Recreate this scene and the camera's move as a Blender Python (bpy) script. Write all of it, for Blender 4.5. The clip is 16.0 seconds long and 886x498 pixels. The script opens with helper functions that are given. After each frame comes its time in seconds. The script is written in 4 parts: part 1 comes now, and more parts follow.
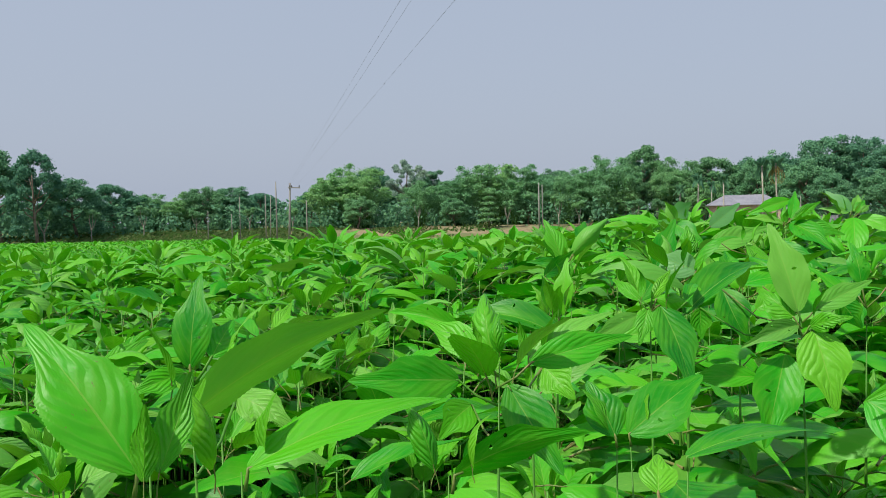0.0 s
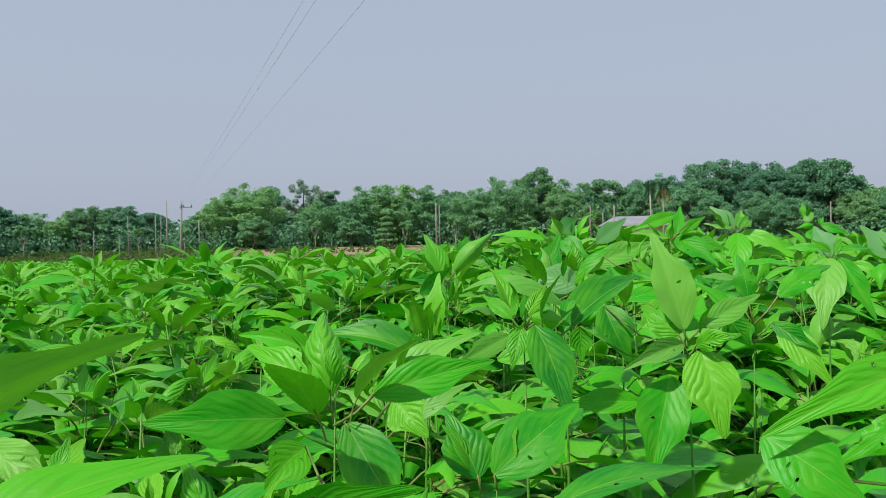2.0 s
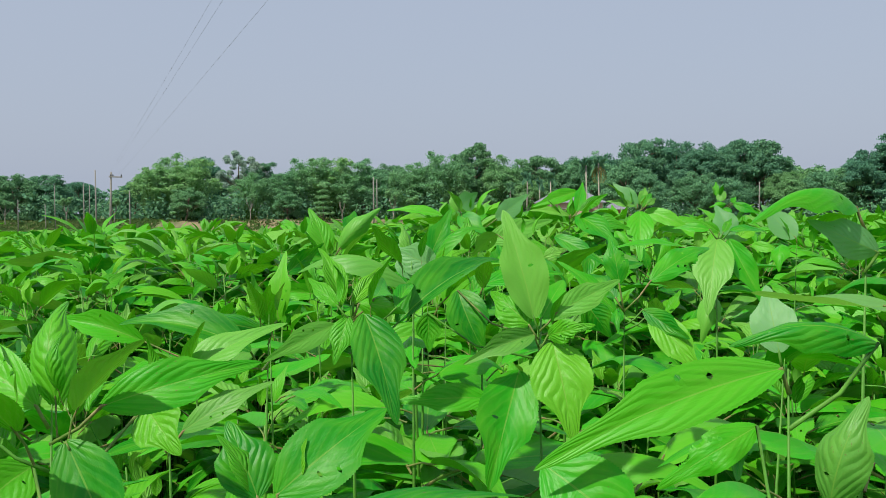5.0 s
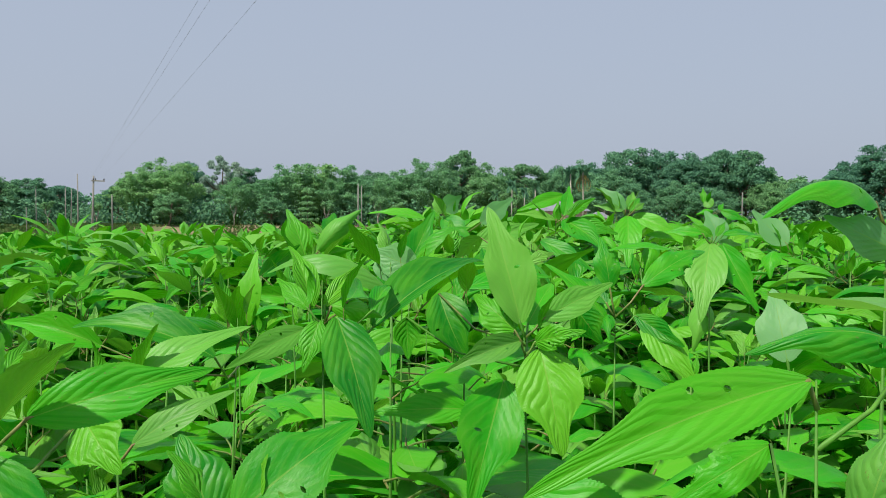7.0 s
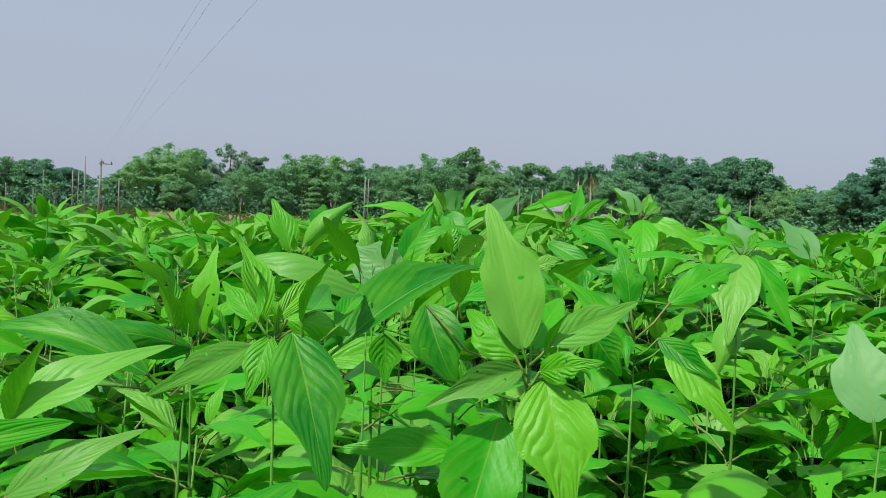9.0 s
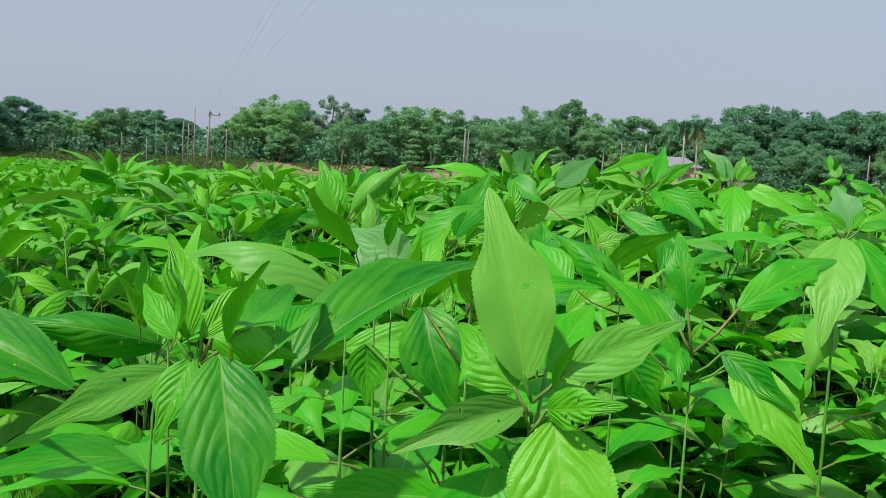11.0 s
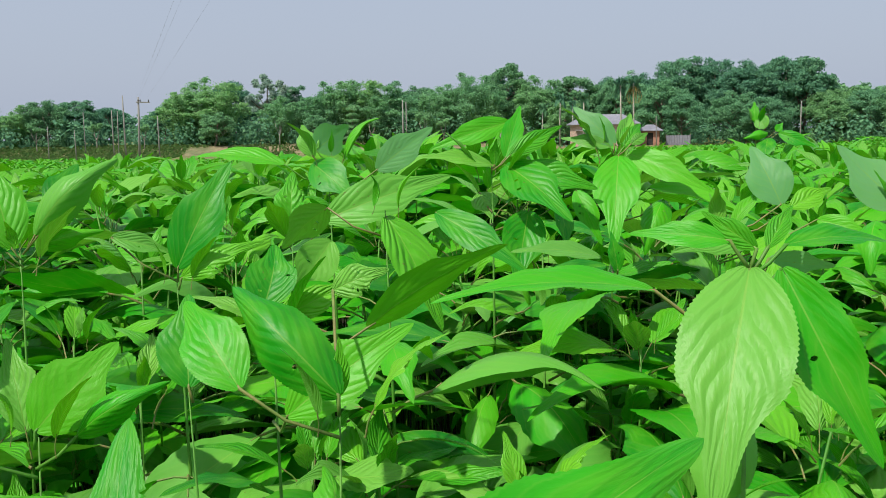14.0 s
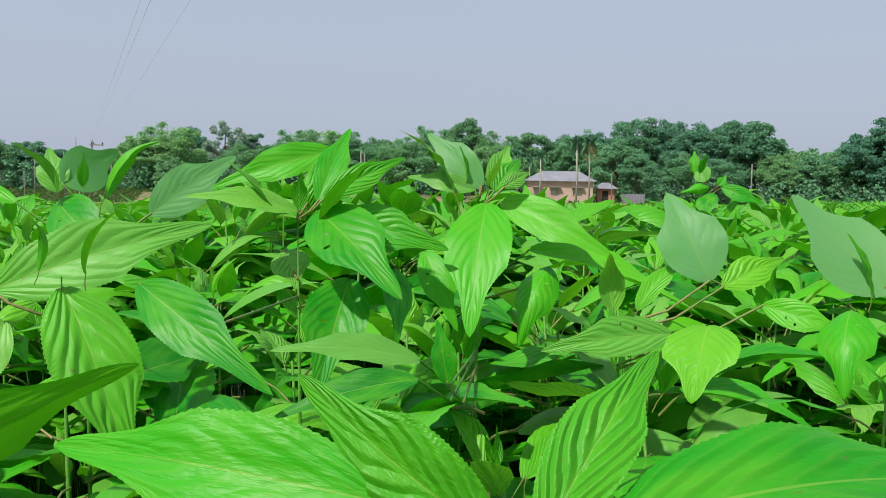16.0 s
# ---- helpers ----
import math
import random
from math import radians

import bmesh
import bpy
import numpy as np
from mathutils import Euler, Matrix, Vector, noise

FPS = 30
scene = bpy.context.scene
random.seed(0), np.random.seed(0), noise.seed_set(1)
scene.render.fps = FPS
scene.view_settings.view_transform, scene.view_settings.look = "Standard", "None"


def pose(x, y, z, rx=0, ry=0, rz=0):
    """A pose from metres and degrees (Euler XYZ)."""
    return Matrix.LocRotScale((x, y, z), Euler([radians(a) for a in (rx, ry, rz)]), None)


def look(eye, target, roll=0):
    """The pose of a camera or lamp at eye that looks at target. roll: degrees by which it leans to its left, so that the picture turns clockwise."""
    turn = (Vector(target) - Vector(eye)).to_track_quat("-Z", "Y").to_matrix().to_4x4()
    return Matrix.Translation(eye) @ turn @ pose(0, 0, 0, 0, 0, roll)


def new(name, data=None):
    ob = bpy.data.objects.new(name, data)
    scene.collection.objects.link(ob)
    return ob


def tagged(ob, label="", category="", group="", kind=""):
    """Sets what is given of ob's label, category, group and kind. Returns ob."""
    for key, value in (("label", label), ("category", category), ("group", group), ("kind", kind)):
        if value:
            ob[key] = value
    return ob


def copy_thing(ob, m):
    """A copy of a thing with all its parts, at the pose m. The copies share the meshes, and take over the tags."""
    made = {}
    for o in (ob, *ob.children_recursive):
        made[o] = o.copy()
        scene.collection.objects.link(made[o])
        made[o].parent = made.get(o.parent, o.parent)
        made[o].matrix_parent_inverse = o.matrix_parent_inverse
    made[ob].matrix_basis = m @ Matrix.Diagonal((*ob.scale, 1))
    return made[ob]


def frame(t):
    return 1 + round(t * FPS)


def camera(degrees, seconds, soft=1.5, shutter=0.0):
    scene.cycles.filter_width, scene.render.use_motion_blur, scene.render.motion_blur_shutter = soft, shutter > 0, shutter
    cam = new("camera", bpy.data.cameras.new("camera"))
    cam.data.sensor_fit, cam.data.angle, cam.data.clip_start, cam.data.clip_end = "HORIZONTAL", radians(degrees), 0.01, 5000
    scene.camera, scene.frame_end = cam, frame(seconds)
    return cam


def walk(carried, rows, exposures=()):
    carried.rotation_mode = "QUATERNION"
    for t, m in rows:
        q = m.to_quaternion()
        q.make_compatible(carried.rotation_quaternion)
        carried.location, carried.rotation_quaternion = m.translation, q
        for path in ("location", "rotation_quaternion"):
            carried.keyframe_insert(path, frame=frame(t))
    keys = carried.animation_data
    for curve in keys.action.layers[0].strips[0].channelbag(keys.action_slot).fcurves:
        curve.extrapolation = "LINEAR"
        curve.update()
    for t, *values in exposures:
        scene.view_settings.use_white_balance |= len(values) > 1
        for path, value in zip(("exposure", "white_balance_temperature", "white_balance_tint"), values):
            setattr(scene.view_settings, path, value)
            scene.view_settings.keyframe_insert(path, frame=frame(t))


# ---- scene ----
cam = camera(54.0, 16.0, soft=0.5)
PATH = [
    (0, (0.152, 0.331, 1.893), (0.133, 2.33, 1.828), -1.3),
    (0.5, (0.156, 0.336, 1.903), (0.197, 2.334, 1.824), -1.3),
    (1, (0.171, 0.361, 1.897), (0.287, 2.356, 1.825), -1.5),
    (1.5, (0.189, 0.392, 1.887), (0.366, 2.384, 1.836), -1.5),
    (2, (0.208, 0.468, 1.878), (0.424, 2.456, 1.855), -1.3),
    (2.5, (0.261, 0.512, 1.891), (0.465, 2.502, 1.842), -0.9),
    (3, (0.307, 0.556, 1.891), (0.525, 2.542, 1.799), -1.0),
    (3.5, (0.324, 0.575, 1.898), (0.59, 2.554, 1.782), -0.4),
    (4, (0.335, 0.562, 1.895), (0.64, 2.536, 1.788), -0.7),
    (6.4, (0.345, 0.61, 1.859), (0.739, 2.569, 1.791), 0.2),
    (7, (0.356, 0.635, 1.867), (0.747, 2.595, 1.8), 0.0),
    (7.5, (0.374, 0.675, 1.868), (0.772, 2.634, 1.817), 0.6),
    (8, (0.39, 0.716, 1.869), (0.79, 2.676, 1.843), 1.5),
    (8.5, (0.4, 0.762, 1.874), (0.802, 2.721, 1.84), 1.8),
    (9, (0.401, 0.791, 1.868), (0.781, 2.753, 1.792), 2.2),
    (11.3, (0.541, 1.012, 1.894), (0.687, 2.997, 1.697), 2.7),
    (11.5, (0.57, 1.078, 1.891), (0.717, 3.063, 1.693), 2.5),
    (12, (0.612, 1.139, 1.895), (0.778, 3.12, 1.68), 1.7),
    (12.5, (0.659, 1.208, 1.895), (0.855, 3.184, 1.657), 1.4),
    (13, (0.701, 1.283, 1.892), (0.927, 3.254, 1.635), 0.9),
    (13.5, (0.738, 1.34, 1.901), (0.996, 3.305, 1.631), 0.2),
    (14, (0.8, 1.442, 1.91), (1.075, 3.406, 1.652), -1.0),
    (14.5, (0.851, 1.544, 1.925), (1.165, 3.503, 1.675), -1.4),
    (15, (0.904, 1.618, 1.927), (1.258, 3.573, 1.692), -0.7),
    (15.5, (0.974, 1.715, 1.909), (1.349, 3.668, 1.7), -0.3),
    (16, (1.026, 1.807, 1.891), (1.401, 3.767, 1.752), 0.7),
]
walk(cam, [(t, look(eye, target, roll)) for t, eye, target, roll in PATH], ((0.0, 0.0), (9.2, 0.0), (11.3, 0.03), (16.0, 0.09)))

# ---- light ----
SUN_EL, SUN_AZ = radians(54), radians(-126)      # azimuth clockwise from ahead (+y)
world = bpy.data.worlds.new("hazy_sky")
scene.world = world
world.use_nodes = True
wn, wl = world.node_tree.nodes, world.node_tree.links
sky = wn.new("ShaderNodeTexSky")
sky.sky_type, sky.sun_disc = "NISHITA", False
sky.sun_elevation, sky.sun_rotation = SUN_EL, SUN_AZ
sky.air_density, sky.dust_density = 1.4, 4.0
wscale = wn.new("ShaderNodeMix")
wscale.data_type, wscale.blend_type = "RGBA", "MULTIPLY"
wscale.inputs[0].default_value = 1.0
wl.new(sky.outputs[0], wscale.inputs[6])
wscale.inputs[7].default_value = (0.10, 0.10, 0.10, 1)
haze = wn.new("ShaderNodeMix")
haze.data_type = "RGBA"
haze.inputs[0].default_value = 0.80              # thick haze evens out the sky
wl.new(wscale.outputs[2], haze.inputs[6])
haze.inputs[7].default_value = (0.465, 0.533, 0.672, 1)
wl.new(haze.outputs[2], wn["Background"].inputs[0])
wn["Background"].inputs[1].default_value = 1.0

sun = new("sun", bpy.data.lights.new("sun", "SUN"))
sun.data.energy, sun.data.angle, sun.data.color = 4.2, radians(1.5), (1.0, 0.95, 0.84)
sun.matrix_world = look((math.sin(SUN_AZ) * math.cos(SUN_EL) * 50, math.cos(SUN_AZ) * math.cos(SUN_EL) * 50, math.sin(SUN_EL) * 50), (0, 0, 0))
scene.view_settings.exposure = 0.0

# ---- materials ----
def material(name, rough=0.7, spec=0.3):
    m = bpy.data.materials.new(name)
    m.use_nodes = True
    b = m.node_tree.nodes["Principled BSDF"]
    b.inputs["Roughness"].default_value = rough
    b.inputs["Specular IOR Level"].default_value = spec
    return m, m.node_tree.nodes, m.node_tree.links, b


def node(nodes, kind, **values):
    n = nodes.new(kind)
    for key, v in values.items():
        n.inputs[int(key[1:]) if key[0] == "i" and key[1:].isdigit() else key].default_value = v
    return n


def maths(nodes, links, op, a, b=None, c=None):
    n = nodes.new("ShaderNodeMath")
    n.operation = op
    for k, v in enumerate((a, b, c)):
        if v is None:
            continue
        if isinstance(v, (int, float)):
            n.inputs[k].default_value = v
        else:
            links.new(v, n.inputs[k])
    return n.outputs[0]


def ramp(nodes, links, source, stops):
    n = nodes.new("ShaderNodeValToRGB")
    els = n.color_ramp.elements
    while len(els) < len(stops):
        els.new(0.5)
    for e, (p, c) in zip(els, stops):
        e.position, e.color = p, (*c, 1)
    links.new(source, n.inputs[0])
    return n.outputs[0]


def mixed(nodes, links, fac, a, b, mode="MIX"):
    n = nodes.new("ShaderNodeMix")
    n.data_type, n.blend_type = "RGBA", mode
    for k, v in ((0, fac), (6, a), (7, b)):
        if isinstance(v, (int, float)):
            n.inputs[k].default_value = v
        elif isinstance(v, tuple):
            n.inputs[k].default_value = (*v, 1)
        else:
            links.new(v, n.inputs[k])
    return n.outputs[2]


def noisy(name, stops, scale, rough=0.85, bump=0.2, detail=6, coord="Object", fine=None, spec=0.2):
    m, nodes, links, b = material(name, rough, spec)
    tc = nodes.new("ShaderNodeTexCoord")
    n = node(nodes, "ShaderNodeTexNoise", Scale=scale, Detail=detail)
    links.new(tc.outputs[coord], n.inputs["Vector"])
    col = ramp(nodes, links, n.outputs[0], stops)
    f = node(nodes, "ShaderNodeTexNoise", Scale=fine or scale * 9, Detail=4)
    links.new(tc.outputs[coord], f.inputs["Vector"])
    col = mixed(nodes, links, 0.5, col, ramp(nodes, links, f.outputs[0], [(0.3, (0.45, 0.45, 0.45)), (0.7, (1.35, 1.35, 1.35))]), "MULTIPLY")
    links.new(col, b.inputs["Base Color"])
    bp = node(nodes, "ShaderNodeBump", Strength=bump, Distance=0.02)
    links.new(f.outputs[0], bp.inputs["Height"])
    links.new(bp.outputs[0], b.inputs["Normal"])
    return m


def leaf_material(name, per_island, veins=True, young=False, under_sheen=False):
    """Jute leaf: pleated side veins, pale midrib, blotches, some young yellow-green leaves, light passing through."""
    m, nodes, links, b = material(name, 0.44, 0.30)
    uv = nodes.new("ShaderNodeTexCoord").outputs["UV"]
    sep = nodes.new("ShaderNodeSeparateXYZ")
    links.new(uv, sep.inputs[0])
    across = maths(nodes, links, "ABSOLUTE", maths(nodes, links, "SUBTRACT", sep.outputs[0], 0.5))   # 0 at the midrib, 0.5 at the edge
    along = sep.outputs[1]
    if per_island:
        rnd = nodes.new("ShaderNodeNewGeometry").outputs["Random Per Island"]
    else:
        rnd = nodes.new("ShaderNodeObjectInfo").outputs["Random"]
    rnd2 = maths(nodes, links, "FRACT", maths(nodes, links, "MULTIPLY", rnd, 17.31))
    base = ramp(nodes, links, rnd, [(0.0, (0.008, 0.200, 0.008)), (0.3, (0.012, 0.275, 0.006)), (0.55, (0.030, 0.375, 0.005)), (0.80, (0.062, 0.430, 0.007)), (1.0, (0.115, 0.470, 0.012))])
    if young:
        base = ramp(nodes, links, rnd, [(0.0, (0.045, 0.340, 0.010)), (0.5, (0.085, 0.420, 0.014)), (1.0, (0.155, 0.490, 0.020))])
    # bluish green for pale undersides, with sky reflection put into the colour
    if under_sheen:
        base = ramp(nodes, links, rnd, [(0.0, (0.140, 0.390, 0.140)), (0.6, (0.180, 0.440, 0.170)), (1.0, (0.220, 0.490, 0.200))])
    off = nodes.new("ShaderNodeCombineXYZ")
    links.new(maths(nodes, links, "MULTIPLY", rnd, 40.0), off.inputs[2])
    add = nodes.new("ShaderNodeVectorMath")
    links.new(uv, add.inputs[0])
    links.new(off.outputs[0], add.inputs[1])
    blotch = node(nodes, "ShaderNodeTexNoise", Scale=2.6, Detail=5)
    links.new(add.outputs[0], blotch.inputs["Vector"])
    col = mixed(nodes, links, maths(nodes, links, "MULTIPLY", ramp(nodes, links, blotch.outputs[0], [(0.40, (0, 0, 0)), (0.70, (1, 1, 1))]), 0.15 if under_sheen else 0.60), base, (0.110, 0.43, 0.015))
    pale = maths(nodes, links, "GREATER_THAN", maths(nodes, links, "FRACT", maths(nodes, links, "MULTIPLY", rnd, 31.7)), 0.77)
    col = mixed(nodes, links, maths(nodes, links, "MULTIPLY", pale, 0.50), col, (0.21, 0.45, 0.09))
    # dry specks and worn edge
    speck = node(nodes, "ShaderNodeTexNoise", Scale=22.0, Detail=2)
    links.new(add.outputs[0], speck.inputs["Vector"])
    spot = maths(nodes, links, "MULTIPLY", ramp(nodes, links, speck.outputs[0], [(0.69, (0, 0, 0)), (0.74, (1, 1, 1))]), maths(nodes, links, "GREATER_THAN", rnd2, 0.62))
    col = mixed(nodes, links, maths(nodes, links, "MULTIPLY", spot, 0.7), col, (0.16, 0.13, 0.04))
    if veins:
        # side veins leave the midrib steeply and curve towards the tip
        curve = maths(nodes, links, "MULTIPLY_ADD", maths(nodes, links, "MULTIPLY", across, across), 0.75, maths(nodes, links, "MULTIPLY", across, 0.50))
        s = maths(nodes, links, "SUBTRACT", along, curve)
        wob = node(nodes, "ShaderNodeTexNoise", Scale=2.2, Detail=2)
        links.new(add.outputs[0], wob.inputs["Vector"])
        s = maths(nodes, links, "ADD", s, maths(nodes, links, "MULTIPLY", wob.outputs[0], 0.22))
        wave = maths(nodes, links, "SINE", maths(nodes, links, "MULTIPLY", s, 2 * math.pi * 7))
        wave = maths(nodes, links, "MULTIPLY_ADD", wave, 0.5, 0.5)
        vein = maths(nodes, links, "POWER", wave, 9.0)
        rib = maths(nodes, links, "LESS_THAN", across, maths(nodes, links, "MULTIPLY_ADD", along, -0.014, 0.018))
        line = maths(nodes, links, "MAXIMUM", maths(nodes, links, "MULTIPLY", vein, 0.10), maths(nodes, links, "MULTIPLY", rib, 0.42))
        col = mixed(nodes, links, line, col, (0.26, 0.46, 0.07))
        fine = node(nodes, "ShaderNodeTexVoronoi", Scale=30.0)
        links.new(add.outputs[0], fine.inputs["Vector"])
        inner = maths(nodes, links, "MINIMUM", maths(nodes, links, "MULTIPLY", across, 7.0), 1.0)
        outer = maths(nodes, links, "MINIMUM", maths(nodes, links, "MULTIPLY", maths(nodes, links, "SUBTRACT", 0.5, across), 5.0), 1.0)
        depth = maths(nodes, links, "MULTIPLY_ADD", maths(nodes, links, "POWER", rnd2, 2.0), 0.9 if young else 0.9, 0.50 if young else 0.18)
        fade = maths(nodes, links, "MULTIPLY", maths(nodes, links, "MULTIPLY", inner, outer), depth)
        h = maths(nodes, links, "MULTIPLY", maths(nodes, links, "POWER", wave, 0.7), fade)
        h = maths(nodes, links, "SUBTRACT", h, maths(nodes, links, "MULTIPLY", rib, 0.4))
        crinkle = node(nodes, "ShaderNodeTexNoise", Scale=7.0, Detail=5)
        links.new(add.outputs[0], crinkle.inputs["Vector"])
        h = maths(nodes, links, "MULTIPLY_ADD", fine.outputs["Distance"], 0.07, h)
        h = maths(nodes, links, "MULTIPLY_ADD", crinkle.outputs[0], 0.75, h)
        bp = node(nodes, "ShaderNodeBump", Strength=0.18 if under_sheen else 0.50 if young else 0.30, Distance=0.0030)
        links.new(h, bp.inputs["Height"])
        links.new(bp.outputs[0], b.inputs["Normal"])
    links.new(col, b.inputs["Base Color"])
    tr = nodes.new("ShaderNodeBsdfTranslucent")
    links.new(mixed(nodes, links, 1.0, col, (1.3, 1.3, 0.5), "MULTIPLY"), tr.inputs[0])
    mx = node(nodes, "ShaderNodeMixShader", Fac=0.40 if under_sheen else 0.22)
    links.new(b.outputs[0], mx.inputs[1])
    links.new(tr.outputs[0], mx.inputs[2])
    links.new(mx.outputs[0], nodes["Material Output"].inputs[0])
    return m


def foliage_material(name, stops, through_light=0.36):
    m, nodes, links, b = material(name, 0.75, 0.10)
    rnd = nodes.new("ShaderNodeNewGeometry").outputs["Random Per Island"]
    col = ramp(nodes, links, rnd, stops)
    oi = nodes.new("ShaderNodeObjectInfo").outputs["Random"]
    col = mixed(nodes, links, 0.8, col, ramp(nodes, links, oi, [(0.0, (0.80, 0.90, 1.0)), (0.5, (1.0, 1.03, 1.05)), (1.0, (1.32, 1.2, 0.95))]), "MULTIPLY")
    links.new(col, b.inputs["Base Color"])
    tr = nodes.new("ShaderNodeBsdfTranslucent")
    links.new(col, tr.inputs[0])
    mx = node(nodes, "ShaderNodeMixShader", Fac=through_light)
    links.new(b.outputs[0], mx.inputs[1])
    links.new(tr.outputs[0], mx.inputs[2])
    links.new(mx.outputs[0], nodes["Material Output"].inputs[0])
    return m


LEAF = leaf_material("jute_leaf", False)
LEAF_FIELD = leaf_material("jute_leaf_field", True)
YOUNG = leaf_material("young_jute_leaf", False, young=True)
UNDER_SHEEN = leaf_material("jute_leaf_underside_sheen", False, under_sheen=True)
YOUNG_FIELD = leaf_material("young_jute_leaf_field", True, young=True)
LEAF_FAR = leaf_material("jute_leaf_far", True, veins=False)
STALK = noisy("leaf_stalk_red", [(0.35, (0.11, 0.26, 0.035)), (0.66, (0.27, 0.19, 0.08))], 14, 0.5, 0.05, spec=0.4)
STEM = noisy("jute_stem", [(0.3, (0.05, 0.22, 0.015)), (0.6, (0.11, 0.30, 0.03)), (0.8, (0.20, 0.32, 0.06))], 7, 0.55, 0.08, spec=0.4)
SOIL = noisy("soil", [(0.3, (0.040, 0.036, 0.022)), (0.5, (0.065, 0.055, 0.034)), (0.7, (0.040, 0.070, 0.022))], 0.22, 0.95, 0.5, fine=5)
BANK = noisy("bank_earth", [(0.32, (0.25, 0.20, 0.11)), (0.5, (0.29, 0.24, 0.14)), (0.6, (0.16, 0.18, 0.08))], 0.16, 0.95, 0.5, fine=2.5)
STUBBLE = noisy("cut_field", [(0.3, (0.20, 0.17, 0.08)), (0.5, (0.16, 0.20, 0.06)), (0.7, (0.26, 0.20, 0.10))], 0.3, 0.95, 0.4, fine=6)
BARK = noisy("bark", [(0.3, (0.16, 0.13, 0.10)), (0.7, (0.30, 0.26, 0.20))], 3, 0.9, 0.6)
PALM_BARK = noisy("palm_bark", [(0.3, (0.30, 0.28, 0.24)), (0.7, (0.44, 0.42, 0.36))], 5, 0.85, 0.3)
# next three greens lightened and blued: distance haze put into the base colour
DARK_LEAF = foliage_material("dark_foliage", [(0.0, (0.099, 0.248, 0.152)), (0.5, (0.127, 0.303, 0.175)), (1.0, (0.171, 0.369, 0.192))])
MID_LEAF = foliage_material("mid_foliage", [(0.0, (0.146, 0.330, 0.166)), (0.5, (0.185, 0.392, 0.190)), (1.0, (0.241, 0.470, 0.214))])
BAMBOO_LEAF = foliage_material("bamboo_foliage", [(0.0, (0.185, 0.386, 0.196)), (0.5, (0.230, 0.459, 0.220)), (1.0, (0.291, 0.538, 0.243))], 0.42)
PALE_LEAF = foliage_material("pale_foliage", [(0.0, (0.26, 0.38, 0.32)), (1.0, (0.38, 0.52, 0.42))], 0.4)
DRY_LEAF = foliage_material("dry_frond", [(0.0, (0.55, 0.34, 0.07)), (1.0, (0.78, 0.54, 0.16))])
GRASS = foliage_material("grass", [(0.0, (0.08, 0.17, 0.05)), (0.6, (0.12, 0.22, 0.06)), (1.0, (0.20, 0.25, 0.10))])
TIN = noisy("grey_tin", [(0.3, (0.20, 0.20, 0.235)), (0.7, (0.29, 0.29, 0.33))], 0.7, 0.5, 0.05, spec=0.5)
PLASTER = noisy("pink_plaster", [(0.3, (0.46, 0.32, 0.26)), (0.7, (0.60, 0.45, 0.37))], 0.8, 0.9, 0.1)
BRICK = noisy("red_brick", [(0.3, (0.36, 0.17, 0.12)), (0.7, (0.48, 0.26, 0.19))], 1.5, 0.9, 0.2)
DARK = noisy("dark_opening", [(0.3, (0.03, 0.03, 0.03)), (0.7, (0.07, 0.06, 0.05))], 2, 0.7, 0.1)
SHUTTER = noisy("pale_shutter", [(0.3, (0.34, 0.33, 0.28)), (0.7, (0.46, 0.44, 0.38))], 2, 0.7, 0.1)
CONCRETE = noisy("weathered_concrete", [(0.3, (0.22, 0.22, 0.20)), (0.7, (0.34, 0.33, 0.30))], 2, 0.9, 0.2)
WIRE = noisy("wire_metal", [(0.3, (0.10, 0.10, 0.11)), (0.7, (0.16, 0.16, 0.17))], 3, 0.5, 0.05)


# ---- mesh helpers ----
def link_mesh(name, verts, faces, mat, uvs=None, slots=None, smooth=False):
    me = bpy.data.meshes.new(name)
    me.from_pydata([tuple(v) for v in verts], [], [tuple(f) for f in faces])
    for m in (mat if isinstance(mat, (list, tuple)) else [mat]):
        me.materials.append(m)
    if uvs is not None:
        lay = me.uv_layers.new(name="UVMap")
        idx = np.empty(len(me.loops), int)
        me.loops.foreach_get("vertex_index", idx)
        lay.data.foreach_set("uv", np.asarray(uvs, np.float32)[idx].ravel())
    if slots is not None:
        me.polygons.foreach_set("material_index", np.asarray(slots, np.int32))
    if smooth:
        me.polygons.foreach_set("use_smooth", np.ones(len(me.polygons), bool))
    me.update()
    return me


def child(name, me, parent, m=None, label=""):
    ob = new(name, me)
    ob.parent = parent
    if m is not None:
        ob.matrix_basis = m
    return tagged(ob, label)


def part(name, bm, mat, parent, label=""):
    me = bpy.data.meshes.new(name)
    bm.to_mesh(me)
    bm.free()
    me.materials.append(mat)
    return child(name, me, parent, label=label)


def tube(points, radii, sides=6, cap=True):
    """Vertices and faces of a tapered tube through the points."""
    pts = [Vector(p) for p in points]
    verts, faces = [], []
    for i, p in enumerate(pts):
        d = (pts[min(i + 1, len(pts) - 1)] - pts[max(i - 1, 0)]).normalized()
        a = d.orthogonal().normalized() if i == 0 else (a - d * a.dot(d)).normalized()
        b = d.cross(a)
        for k in range(sides):
            w = 2 * math.pi * k / sides
            verts.append(p + (a * math.cos(w) + b * math.sin(w)) * radii[i])
    for i in range(len(pts) - 1):
        for k in range(sides):
            j = (k + 1) % sides
            faces.append((i * sides + k, i * sides + j, (i + 1) * sides + j, (i + 1) * sides + k))
    if cap:
        faces.append(tuple(reversed(range(sides))))
        faces.append(tuple(range((len(pts) - 1) * sides, len(pts) * sides)))
    return verts, faces


